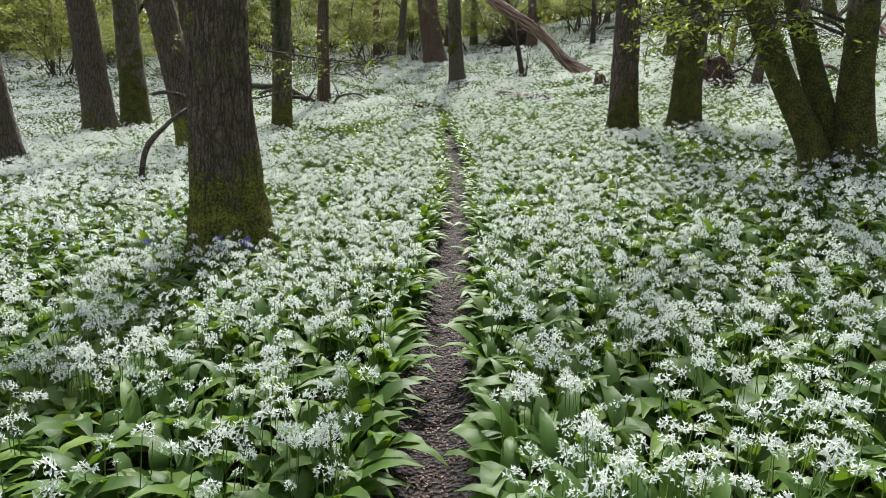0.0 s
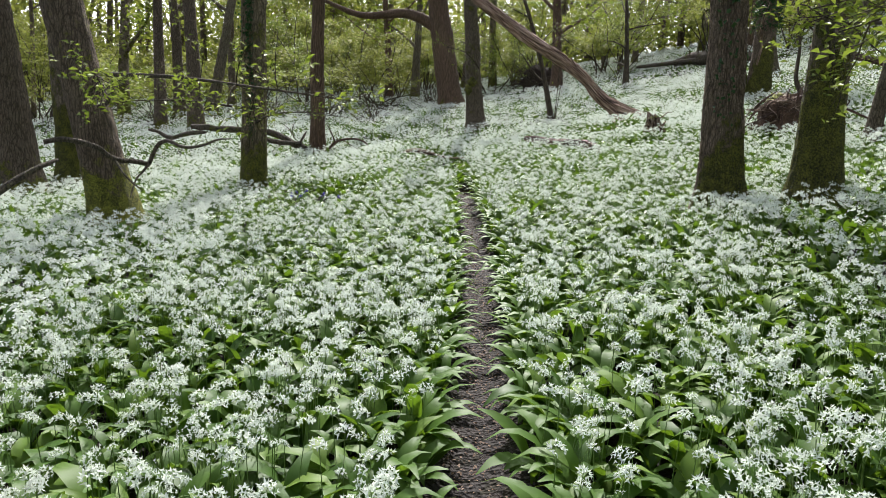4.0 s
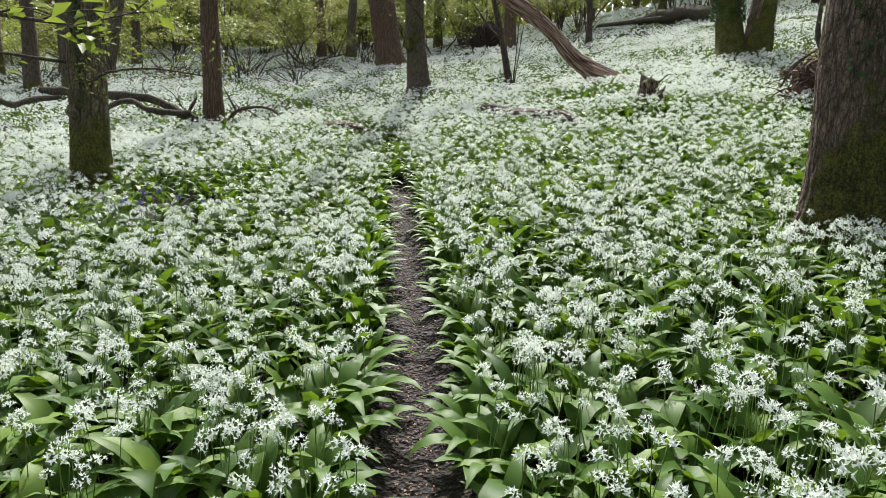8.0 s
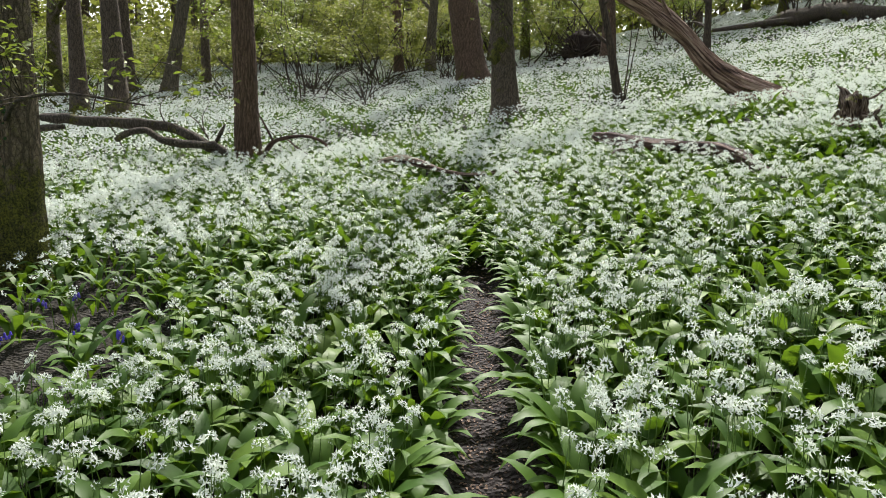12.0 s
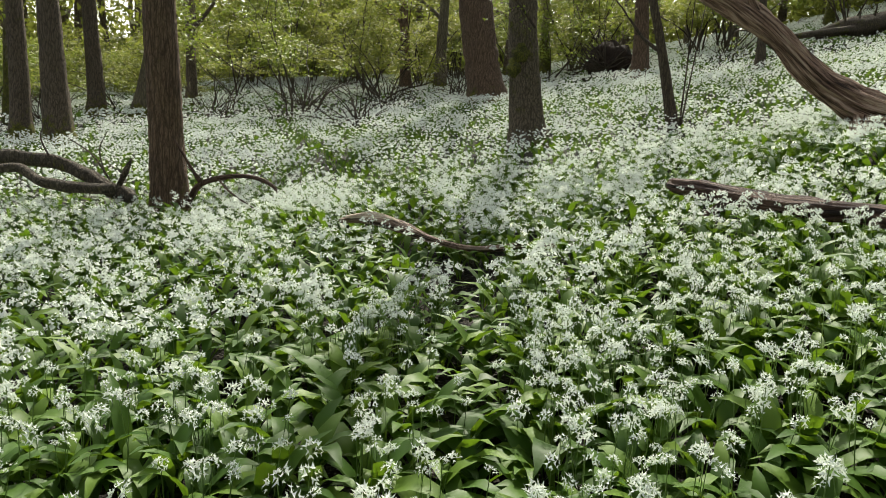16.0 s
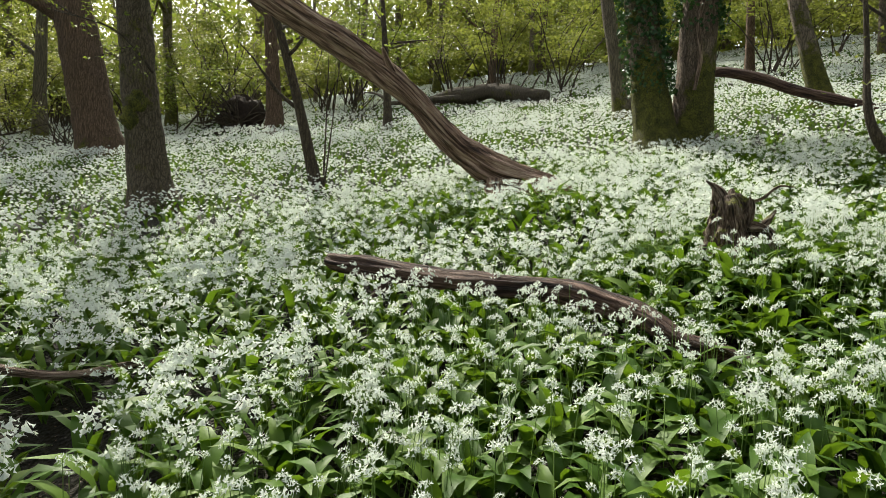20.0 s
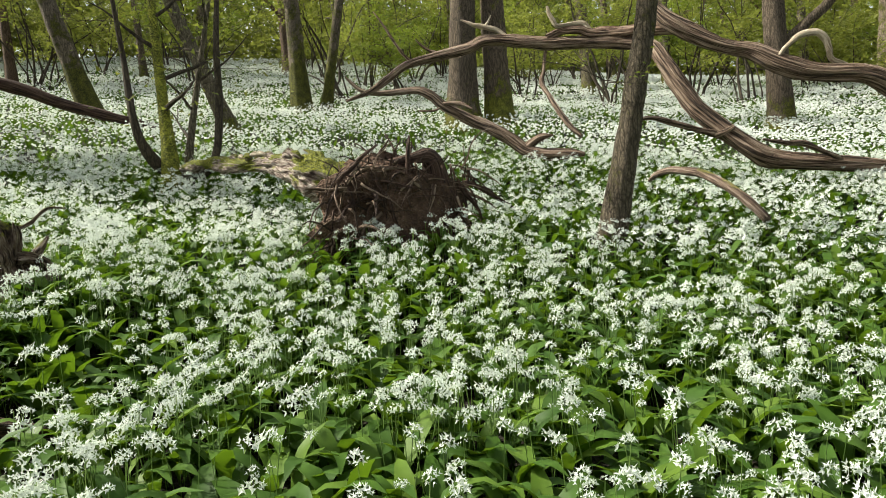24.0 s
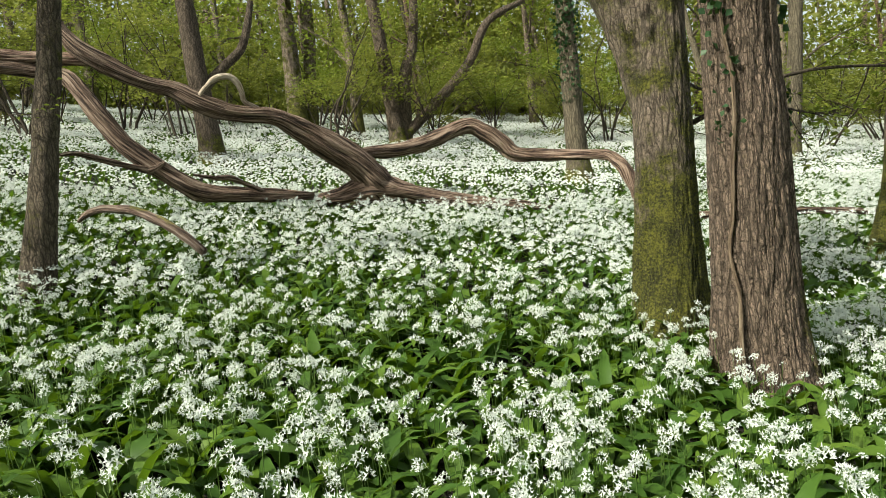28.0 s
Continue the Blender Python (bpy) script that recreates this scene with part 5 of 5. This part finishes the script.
# ---- scrub and the woods behind ----
def bush(x, y, h, w, seed, count, mat, label, leaf=0.055, stems=6, low=0.5):
    g = np.random.default_rng(seed)
    ob = tagged(new("bush"), label, "bush")
    ob.location = (x, y, gz(x, y))
    tw = []
    for k in range(stems):
        a = g.uniform(0, 6.28)
        b = branch((g.normal() * 0.15, g.normal() * 0.15, -0.1), (math.cos(a) * w / h, math.sin(a) * w / h, 1.0), h * g.uniform(0.75, 1.15), g.uniform(0.02, 0.05), g, 0.12, 0.45, 8, 0.2)
        sub = spray(b, g, 5, w * 0.8, 0.011, 0.0, 0.1)
        tw += sub
        part("stem", tube_mesh("stem", [tube(b, 4, 0, close=False)] + [tube(q, 3, 0, close=False) for q in sub], M_TWIG), ob)
    c = leaves_on(tw, g, max(1, count // len(tw)), 1.0 * np.array([0.24, 0.24, 0.07]))
    v, t = scatter_leaves(c[c[:, 2] > low], leaf, seed, 0.7, 0.75, True)
    part("foliage", make("foliage", v, None, t, mat), ob)
    return ob


g = np.random.default_rng(21)
k = 0
for bearing, dist in [(b + g.uniform(-3, 3), g.uniform(d0, d1)) for d0, d1, step in ((19, 25, 7.0), (25, 31, 5.5), (31, 40, 4.5)) for b in np.arange(-165, 48, step)] + [(b + g.uniform(-1.5, 1.5), g.uniform(32, 45)) for b in np.arange(-6, 42, 2.8)]:
    x, y = 0.3 + dist * -math.sin(radians(bearing)), 13.0 + dist * math.cos(radians(bearing))
    if bearing > 20 and dist < 24 or -60 < bearing < -20 and dist < 26 or -20 <= bearing < 12 and dist < 24 or bearing < -140 and dist < 22:
        continue
    if min(math.hypot(x - tx, y - ty_) for tx, ty_, _ in TRUNKS) < 1.0:
        continue
    k += 1
    h = g.uniform(2.6, 5.2) + (dist - 19) * 0.08
    # the wood opens to the sky on two bearings
    if 25 < bearing < 38 or -149 < bearing < -140:
        h = h * 0.5
    bush(x, y, h, g.uniform(1.2, 2.2), 100 + k, int(3700 + dist * 34), M_BUSH if k % 3 else M_SPRING, "loose scrub of thin dark stems in pale spring leaf", 0.062 + dist * 0.0011, 6, 0.25 if dist > 30 and -8 < bearing < 45 else g.uniform(0.7, 1.7))
for bearing, dist in [(b + g.uniform(-2, 2), g.uniform(24, 46)) for b in np.arange(-165, 50, 4.6)]:
    x, y = 0.3 + dist * -math.sin(radians(bearing)), 13.0 + dist * math.cos(radians(bearing))
    if min(math.hypot(x - tx, y - ty_) for tx, ty_, _ in TRUNKS) < 1.2 or abs(off_track(x, y)) < 1.0:
        continue
    k += 1
    if 26 < bearing < 36:
        continue
    tree(x, y, g.uniform(0.1, 0.3), (g.normal() * 0.06, g.normal() * 0.06), g.uniform(9, 13), (M_OAK, M_GREY, M_BROWN, M_OAK_MOSSY)[k % 4],
         ("grey", "dark", "brown", "mossy")[k % 4] + "-barked tree standing back in the wood", 300 + k, 12, 0.0, 0.15, limbs=6, low=2.4, crown=1800, leaf=0.13, reach=3.6)
# far woods all round
fw, fl = [], []
for i in range(300):
    bearing, dist = g.uniform(-172, 62) if i < 275 else g.uniform(62, 188), g.uniform(46, 75)
    x, y = -dist * math.sin(radians(bearing)), 13 + dist * math.cos(radians(bearing))
    h = g.uniform(9, 15)
    fw.append(tube(np.array([(x, y, gz(x, y) - 0.3, 0.28), (x + g.normal() * 0.4, y, gz(x, y) + h * 0.5, 0.2), (x + g.normal(), y + g.normal(), gz(x, y) + h, 0.06)]), 6, 0))
    n = 260 if 25 < bearing < 37 else 60 if -148 < bearing < -141 else 1000
    c = g.normal(size=(n, 3)) * [2.9, 2.9, h * 0.3] + [x, y, gz(x, y) + h * 0.5]
    if i < 275 and n > 100:
        c = np.vstack([c, g.normal(size=(420, 3)) * [3.6, 3.6, 1.2] + [x, y, gz(x, y) + 1.6]])
    fl.append(c[c[:, 2] > ground(c[:, 0], c[:, 1]) + 0.3])
woods = tagged(new("far_woods"), "far wood of bare trunks and thin spring leaf", "woods", kind="stuff")
part("trunks", tube_mesh("trunks", fw, M_OAK), woods)
v, t = scatter_leaves(np.vstack(fl), 0.38, 9, 0.1, 0.8, True)
part("foliage", make("foliage", v, None, t, M_BUSH), woods)


# ---- wild garlic ----
def leaf_shape(g, rows, cols, length=0.25, width=0.07):
    """An arching garlic leaf from the origin along +x: narrow stalk, broad blade, drooping tip."""
    s = np.linspace(0, 1, rows)
    th = radians(g.uniform(56, 80)) - radians(g.uniform(85, 150)) * s ** 1.5
    L = length * g.uniform(0.75, 1.2)
    x = np.r_[0, np.cumsum(np.cos(th[:-1]) * L / (rows - 1))]
    z = np.r_[0, np.cumsum(np.sin(th[:-1]) * L / (rows - 1))]
    w = width * g.uniform(0.8, 1.2) * np.clip(np.sin(np.pi * np.clip((s - 0.12) / 0.88, 0, 1) ** 0.85), 0.1, 1)
    w[-1] = width * 0.06
    e = np.linspace(-0.5, 0.5, cols)
    fold = g.uniform(0.04, 0.32)
    side = g.normal() * 0.03
    V = np.stack([x[:, None] - np.sin(th)[:, None] * np.abs(e) * w[:, None] * fold, w[:, None] * e[None, :] + side * (s ** 2)[:, None] * np.ones(cols), z[:, None] + np.cos(th)[:, None] * np.abs(e) * w[:, None] * fold + 0 * e], -1)
    i = np.arange(rows - 1)[:, None] * cols + np.arange(cols - 1)[None, :]
    return V.reshape(-1, 3), np.stack([i, i + 1, i + cols + 1, i + cols], -1).reshape(-1, 4)


def head_shape(g, florets, petals, size=0.03, wide=0.28):
    """A loose dome of star-shaped florets about the origin; triangles."""
    V, T = [], []
    for k in range(florets):
        a = k * 2.39996 + g.normal() * 0.3
        c = 1 - (k + 0.5) / florets * 1.15
        out = np.array([math.sqrt(max(0, 1 - c * c)) * math.cos(a), math.sqrt(max(0, 1 - c * c)) * math.sin(a), c])
        p = out * size * g.uniform(0.6, 1.05) * np.array([1, 1, 0.8])
        n = out + g.normal(size=3) * 0.35
        n /= np.linalg.norm(n)
        d = np.cross(n, (0.3, 0.2, 0.9))
        d /= np.linalg.norm(d)
        e = np.cross(n, d)
        r = size * 0.46 * g.uniform(0.8, 1.2)
        turn = g.uniform(0, 6.28)
        for j in range(petals):
            # narrow petals spread out of each floret like a small open crown
            b = turn + 2 * math.pi * (j + 0.4 * g.random()) / petals
            q = math.cos(b) * d + math.sin(b) * e
            s = -math.sin(b) * d + math.cos(b) * e
            w = q * g.uniform(0.65, 1.0) + n * g.uniform(0.35, 0.8)
            i = len(V)
            V += [p + s * r * wide, p - s * r * wide, p + w * r]
            T.append((i, i + 1, i + 2))
    return np.array(V), np.array(T)


def tuft_shape(g, count, size, thick=0.6):
    """A few crossed scraps that make up one flower head or leaf tuft seen from far away."""
    n = g.normal(size=(count, 3))
    n[:, 2] = np.abs(n[:, 2]) + 0.3
    n /= np.linalg.norm(n, axis=1)[:, None]
    d = np.cross(n, g.normal(size=(count, 3)))
    d /= np.linalg.norm(d, axis=1)[:, None]
    e = np.cross(n, d)
    c = n * size * 0.5 * np.array([1, 1, thick])
    s = size * g.uniform(0.6, 1.0, (count, 1))
    V = np.stack([c + d * s, c - d * s * 0.5 + e * s * 0.8, c - d * s * 0.5 - e * s * 0.8], 1).reshape(-1, 3)
    return V, np.arange(count * 3).reshape(-1, 3)


def dome_shape(g, sides, radius, tall=0.75):
    """A small ragged dome: a flower head too far off for its florets to be told apart."""
    a = 2 * np.pi * (np.arange(sides) + g.uniform(-0.25, 0.25, sides)) / sides
    r = radius * g.uniform(0.65, 1.3, sides)
    rim = np.stack([np.cos(a) * r, np.sin(a) * r, g.uniform(-0.35, 0.15, sides) * radius], -1)
    top = np.array([[g.normal() * 0.2 * radius, g.normal() * 0.2 * radius, radius * tall]])
    k = np.arange(sides)
    return np.vstack([rim, top]), np.stack([k, (k + 1) % sides, np.full(sides, sides)], -1)


def cored(head, g, size):
    """A loose head with its crowded middle."""
    (v, f), (w, e) = head, dome_shape(g, 5, size, 0.9)
    return np.vstack([v, w]), np.vstack([f, e + len(v)])


def planted(shapes, pos, yaw, scale, g, tilt=0.0):
    """Copies of several shapes set at many places, as one pair of arrays."""
    VV, FF, at = [], [], 0
    pick = g.integers(0, len(shapes), len(pos))
    for k, (v, f) in enumerate(shapes):
        m = pick == k
        if not m.any():
            continue
        c, s, z = np.cos(yaw[m])[:, None], np.sin(yaw[m])[:, None], scale[m][:, None]
        x, y = v[None, :, 0] * z, v[None, :, 1] * z
        out = np.stack([x * c - y * s, x * s + y * c, v[None, :, 2] * z * np.ones_like(c)], -1)
        if tilt:
            t = g.normal(size=(m.sum(), 2)) * tilt
            out[..., 2] += out[..., 0] * t[:, :1] + out[..., 1] * t[:, 1:]
        out += pos[m][:, None, :]
        n = m.sum()
        FF.append((f[None] + (at + np.arange(n) * len(v))[:, None, None]).reshape(-1, f.shape[1]))
        VV.append(out.reshape(-1, 3))
        at += n * len(v)
    return np.vstack(VV), np.vstack(FF)


def to_walk(x, y):
    """Metres to the line walked."""
    d = np.hypot(x - 0.15, y - np.clip(y, 0.0, 14.5))
    # the view dwells on the right of the walk's end
    e = np.hypot(x - 0.6, y - 14.6)
    return np.where(y > 8, np.minimum(d, np.maximum(e - 2.7 * np.clip(1.7 * (x - 0.6) / (e + 0.01), 0, 1), 0)), d)


def seen_part(x, y):
    """The part of the wood that the walk looks over."""
    a = (y > 0.9) & (np.abs(x) < 0.9 + 0.78 * y)
    b = np.degrees(np.arctan2(-(x - 0.5), y - 14.2))
    return a | ((b < 48) & (b > -163))


def patchy(x, y):
    return 0.5 + 0.5 * (0.6 * wave(x * 0.55 + 20, y * 0.55 + 20, 64, 1) + 0.4 * wave(x * 1.6 + 9, y * 1.6 + 30, 64, 2))


def clumps(x, y):
    """Plants flower in clumps half a metre wide."""
    w = 0.6 * wave(x * 3.1 + 40, y * 3.1 + 11, 64, 2) + 0.4 * wave(x * 6.5 + 3, y * 6.5 + 7, 64, 1)
    return np.clip(0.95 + 2.0 * w, 0.12, 2.4)


def bare(x, y):
    """1 where few flowers grow: the dim hollow near the ivied trunk and the foot of each tree."""
    k = 0.97 * np.exp(-(((x + 2.0) / 0.62) ** 2 + ((y - 13.6) / 0.85) ** 2) ** 2) + 0.75 * np.exp(-(((x + 2.75) / 0.7) ** 2 + ((y - 14.2) / 0.9) ** 2)) + 0.6 * np.exp(-(((x - 3.5) / 1.2) ** 2 + ((y - 6.2) / 1.1) ** 2))
    k = k + 0.6 * np.exp(-(((x + 3.25) / 0.6) ** 2 + ((y - 14.9) / 0.45) ** 2))
    return np.clip(k, 0, 1)


def places(step, d0, d1, reach, g, track, view=True):
    n = int(2 * reach / step)
    x, y = np.meshgrid(np.linspace(-reach, reach, n), np.linspace(-reach + 14, reach + 14, n))
    x, y = (a.ravel() + g.uniform(-0.5, 0.5, n * n) * step for a in (x, y))
    d = to_walk(x, y)
    gap = np.interp(y, [14.8, 15.3, 16.3, 16.8, 18.0, 18.4, 19, 24, 30, 32], [track, 0.03, 0.02, 0.06, 0.06, 0.0, 0.0, 0.02, 0.04, 0.0])
    ok = (d >= d0) & (d < d1) & (np.abs(off_track(x, y)) > gap)
    if view:
        ok &= seen_part(x, y)
    ok &= (((x + 0.29) / 0.24) ** 2 + ((y - 17.98) / 0.3) ** 2 > 1) & (((x + 0.17) / 0.13) ** 2 + ((y - 17.2) / 0.6) ** 2 > 1)
    x, y = x[ok], y[ok]
    for tx, ty_, r in TRUNKS:
        m = (x - tx) ** 2 + (y - ty_) ** 2 > (r + 0.02) ** 2
        x, y = x[m], y[m]
    return x, y


def garlic(name, d0, d1, reach, step, leaves, heads, leaf_shapes, head_shapes, label, seed, stems=True, leaf_scale=1.0, head_scale=1.0, track=0.13, margin=False):
    """A belt of the garlic field. heads: the mean number of flower heads on each plant."""
    g = np.random.default_rng(seed)
    x, y = places(step, d0, d1, reach, g, track, not margin)
    if margin:
        out = ~seen_part(x, y)
        x, y = x[out], y[out]
    keep = g.random(len(x)) > 0.9 * np.clip(bare(x, y) - 0.35, 0, 1)
    x, y = x[keep], y[keep]
    z = ground(x, y)
    n = len(x)
    lx, ly = np.repeat(x, leaves) + g.normal(size=n * leaves) * step * 0.16, np.repeat(y, leaves) + g.normal(size=n * leaves) * step * 0.16
    yaw = np.repeat(g.uniform(0, 6.28, n), leaves) + np.tile(np.arange(leaves) * 6.283 / leaves, n) + g.normal(size=n * leaves) * 0.45
    # beside the path the leaves arch over it
    d = off_track(lx, ly)
    lean = np.exp(-(d / 0.3) ** 2) * (ly < 18.5)
    want = np.where(d > 0, np.pi, 0.0)
    yaw = np.where(g.random(len(yaw)) < lean * 0.4, want + g.normal(size=len(yaw)) * 0.6, yaw)
    sc = leaf_scale * g.uniform(0.72, 1.2, n * leaves) * (1 - 0.08 * np.repeat(bare(x, y), leaves))
    lv, lf = planted(leaf_shapes, np.stack([lx, ly, np.repeat(z, leaves) + 0.005], -1), yaw, sc, g, 0.12)
    ob = tagged(new(name), label, "wild garlic", kind="stuff")
    quad = lf.shape[1] == 4
    part("leaves", make("leaves", lv, lf if quad else None, None if quad else lf, M_LEAF), ob)
    k = g.poisson(heads * (0.55 + 0.9 * patchy(x, y)) * clumps(x, y) * (1 - 0.93 * bare(x, y)) * np.clip((np.abs(off_track(x, y)) - np.where(y > 18.6, 0.08, 0.05)) / np.where(y > 18.6, 0.25, 0.2), np.where(y > 18.6, 0.22, 0.15), 1))
    hx, hy = np.repeat(x, k) + g.normal(size=k.sum()) * step * 0.36, np.repeat(y, k) + g.normal(size=k.sum()) * step * 0.36
    rise = 0.29 + 0.045 * g.normal(size=len(hx)).clip(-1.6, 1.6)
    hz = ground(hx, hy) + rise
    hv, hf = planted(head_shapes, np.stack([hx, hy, hz], -1), g.uniform(0, 6.28, len(hx)), head_scale * g.uniform(0.68, 1.25, len(hx)), g, 0.25)
    part("flowers", make("flowers", hv, None, hf, M_PETAL, smooth=False), ob)
    if stems:
        bx, by = hx + g.normal(size=len(hx)) * 0.03, hy + g.normal(size=len(hx)) * 0.03
        a = np.stack([bx, by, hz - rise], -1)
        b = np.stack([hx, hy, hz + 0.004], -1)
        w = 0.0022
        o = np.array([[w, 0, 0], [-w * 0.5, w * 0.87, 0], [-w * 0.5, -w * 0.87, 0]])
        sv = np.concatenate([a[:, None] + o, b[:, None] + o * 0.8], 1).reshape(-1, 3)
        q = np.array([(0, 1, 4, 3), (1, 2, 5, 4), (2, 0, 3, 5)])
        sq = (q[None] + (np.arange(len(hx)) * 6)[:, None, None]).reshape(-1, 4)
        part("stems", make("stems", sv, sq, None, M_STEM), ob)
    return n, len(hx)


gs = np.random.default_rng(31)
LEAF_NEAR = [leaf_shape(gs, 6, 3, 0.29, 0.07) for k in range(20)]
LEAF_MID = [leaf_shape(gs, 4, 2, 0.3, 0.052) for k in range(14)]
LEAF_FAR = [leaf_shape(gs, 3, 2, 0.28, 0.06) for k in range(10)]
HEAD_NEAR = [head_shape(gs, f, 3, s, 0.26) for f, s in ((21, 0.028), (19, 0.026), (23, 0.03), (17, 0.024), (21, 0.028), (19, 0.027), (6, 0.014), (12, 0.021))]
HEAD_MID = [cored(head_shape(gs, f, 2, s, 0.4), gs, s * 0.56) for f, s in ((9, 0.029), (8, 0.027), (9, 0.03), (8, 0.025), (6, 0.022), (9, 0.028))]
HEAD_FAR = [dome_shape(gs, 5, 0.0225, 0.85) for k in range(14)]
HEAD_WIDE = [dome_shape(gs, 3, 0.04, 0.9) for k in range(10)]
HEAD_BROAD = [tuft_shape(gs, 4, 0.043, 0.4) for k in range(8)]
LEAF_WIDE = [tuft_shape(gs, 4, 0.15, 0.3) for k in range(8)]
garlic("wild_garlic_verge", 0.0, 2.5, 19, 0.138, 5, 2.6, LEAF_NEAR, HEAD_NEAR, "wild garlic in full white flower close along the path", 41, track=0.29)
garlic("wild_garlic_carpet", 2.5, 7.5, 24, 0.15, 4, 4.1, LEAF_MID, HEAD_MID, "carpet of white-flowering wild garlic under the trees", 42, stems=False, head_scale=1.12)
garlic("wild_garlic_sheet", 7.5, 19.0, 36, 0.22, 3, 7.6, LEAF_FAR, HEAD_FAR, "white-flowering wild garlic spreading through the wood", 43, stems=False, leaf_scale=0.9, head_scale=1.0)
garlic("wild_garlic_distance", 19.0, 46.0, 62, 0.36, 1, 6.0, LEAF_WIDE, HEAD_WIDE, "wild garlic whitening the far floor of the wood", 44, stems=False, track=0.2)
garlic("wild_garlic_margin", 0.0, 19.0, 36, 0.42, 4, 4.5, LEAF_FAR, HEAD_BROAD, "white-flowering wild garlic beside and behind the walk", 45, stems=False, leaf_scale=1.4, head_scale=1.3, margin=True)

# plants that can be told apart along the path's edge
plants = []
for k in range(10):
    ob = tagged(new("wild_garlic_plant"), "wild garlic plant with broad green leaves and starry white flower heads" if k % 5 else "wild garlic plant with broad glossy leaves arching over the path", "wild garlic", "plants beside the path")
    leaf_me = []
    for j in range(5):
        v, f = leaf_shape(gs, 7, 3, 0.3, 0.066)
        lf = part("leaf", make("leaf", v, f, None, M_LEAF), ob)
        # leaves of a plant by the path fan out, most of them towards it (+x)
        lf.matrix_basis = pose(gs.normal() * 0.01, gs.normal() * 0.01, 0.004, 0, 0, (j - 2) * 52 + gs.normal() * 15)
    for j in range((0, 1, 1, 2, 0, 0, 1, 1, 0, 2)[k]):
        hx, hy, hz = gs.normal() * 0.04 - 0.02, gs.normal() * 0.04, gs.uniform(0.24, 0.34)
        sm = part("flower_stem", tube_mesh("flower_stem", [tube(spline([(0, 0, 0, 0.0028), (hx * 0.4, hy * 0.4, hz * 0.6, 0.0024), (hx, hy, hz, 0.002)], 5), 5, 0)], M_STEM), ob, "pale green stem")
        v, f = HEAD_NEAR[gs.integers(0, 6)]
        hd = part("flower_head", make("flower_head", v + np.array([hx, hy, hz]), None, f, M_PETAL, smooth=False), ob, "loose head of white stars")
    plants.append(ob)
gp = np.random.default_rng(77)
made = 0
for side in (-1, 1):
    for k in range(150):
        y = 0.9 + k * 0.095 + gp.normal() * 0.03
        d = side * gp.uniform(0.2, 0.34)
        x = float(np.interp(y, TRACK_Y, TRACK_X)) + d
        q = gp.uniform(0.8, 1.15)
        m = pose(x, y, gz(x, y), gp.normal() * 5, gp.normal() * 5, (180 if side > 0 else 0) + gp.normal() * 35) @ Matrix.Scale(q, 4)
        src = plants[gp.integers(0, 10)]
        if made < 10:
            plants[made].matrix_basis = m
        else:
            c = copy_thing(src, m)
            c.scale = (q, q, q)
        made += 1

# flowering plants before the torn stump
for k in range(22):
    x, y = 3.52 + gp.normal() * 0.17, 17.42 + gp.normal() * 0.13
    q = gp.uniform(0.85, 1.1)
    c = copy_thing(plants[(3, 9, 7, 9, 3, 6)[k % 6]], pose(x, y, gz(x, y), gp.normal() * 5, gp.normal() * 5, gp.uniform(0, 360)) @ Matrix.Scale(q, 4))
    c.scale = (q, q, q)
    tagged(c, "wild garlic plant with starry white flower heads before the stump", "wild garlic", "plants before the stump")

# dead leaves and chips on the path
gl = np.random.default_rng(78)
n = 5200
ly = gl.uniform(0.5, 15.4, n)
lx = np.interp(ly, TRACK_Y, TRACK_X) + gl.normal(size=n) * 0.08
lx, ly = np.r_[lx, gl.normal(size=260) * 0.2 - 0.28], np.r_[ly, gl.normal(size=260) * 0.28 + 17.75]
v, t = scatter_leaves(np.stack([lx, ly, ground(lx, ly) + 0.014], -1), 0.017, 79, 1.6, 0.6)
tagged(new("leaf_litter", make("leaf_litter", v, None, t, M_LITTER)), "brown dead leaves and wood chips on the mud", "leaf litter", kind="stuff")


def bluebell(x, y, seed):
    g = np.random.default_rng(seed)
    ob = tagged(new("bluebell"), "violet-blue bluebell with drooping bells among garlic leaves", "bluebell", "bluebells")
    ob.location = (x, y, gz(x, y))
    h = g.uniform(0.27, 0.36)
    a = g.uniform(0, 6.28)
    dx, dy = math.cos(a) * 0.05, math.sin(a) * 0.05
    st = spline([(0, 0, 0, 0.003), (dx * 0.2, dy * 0.2, h * 0.7, 0.0026), (dx * 0.6, dy * 0.6, h * 0.95, 0.002), (dx * 1.2, dy * 1.2, h, 0.0015)], 10)
    part("flower_stem", tube_mesh("flower_stem", [tube(st, 5, 0)], M_STEM), ob)
    for j in range(7):
        p = st[9 - j % 5, :3] + np.array([g.normal() * 0.008 + dx * 0.2, g.normal() * 0.008 + dy * 0.2, -0.004 * j])
        part("bell", tube_mesh("bell", [tube(np.array([(*p, 0.002), (p[0], p[1], p[2] - 0.006, 0.006), (p[0], p[1], p[2] - 0.014, 0.006), (p[0], p[1], p[2] - 0.02, 0.009)]), 6, 0)], M_BLUE), ob)
    return ob


gb = np.random.default_rng(80)
for k in range(9):
    bluebell(-1.62 + gb.uniform(-0.42, 0.42), 5.1 - 0.34 - gb.uniform(0, 0.12), 500 + k)
for k in range(7):
    bluebell(-2.35 + gb.normal() * 0.3, 13.6 + gb.normal() * 0.3, 520 + k)
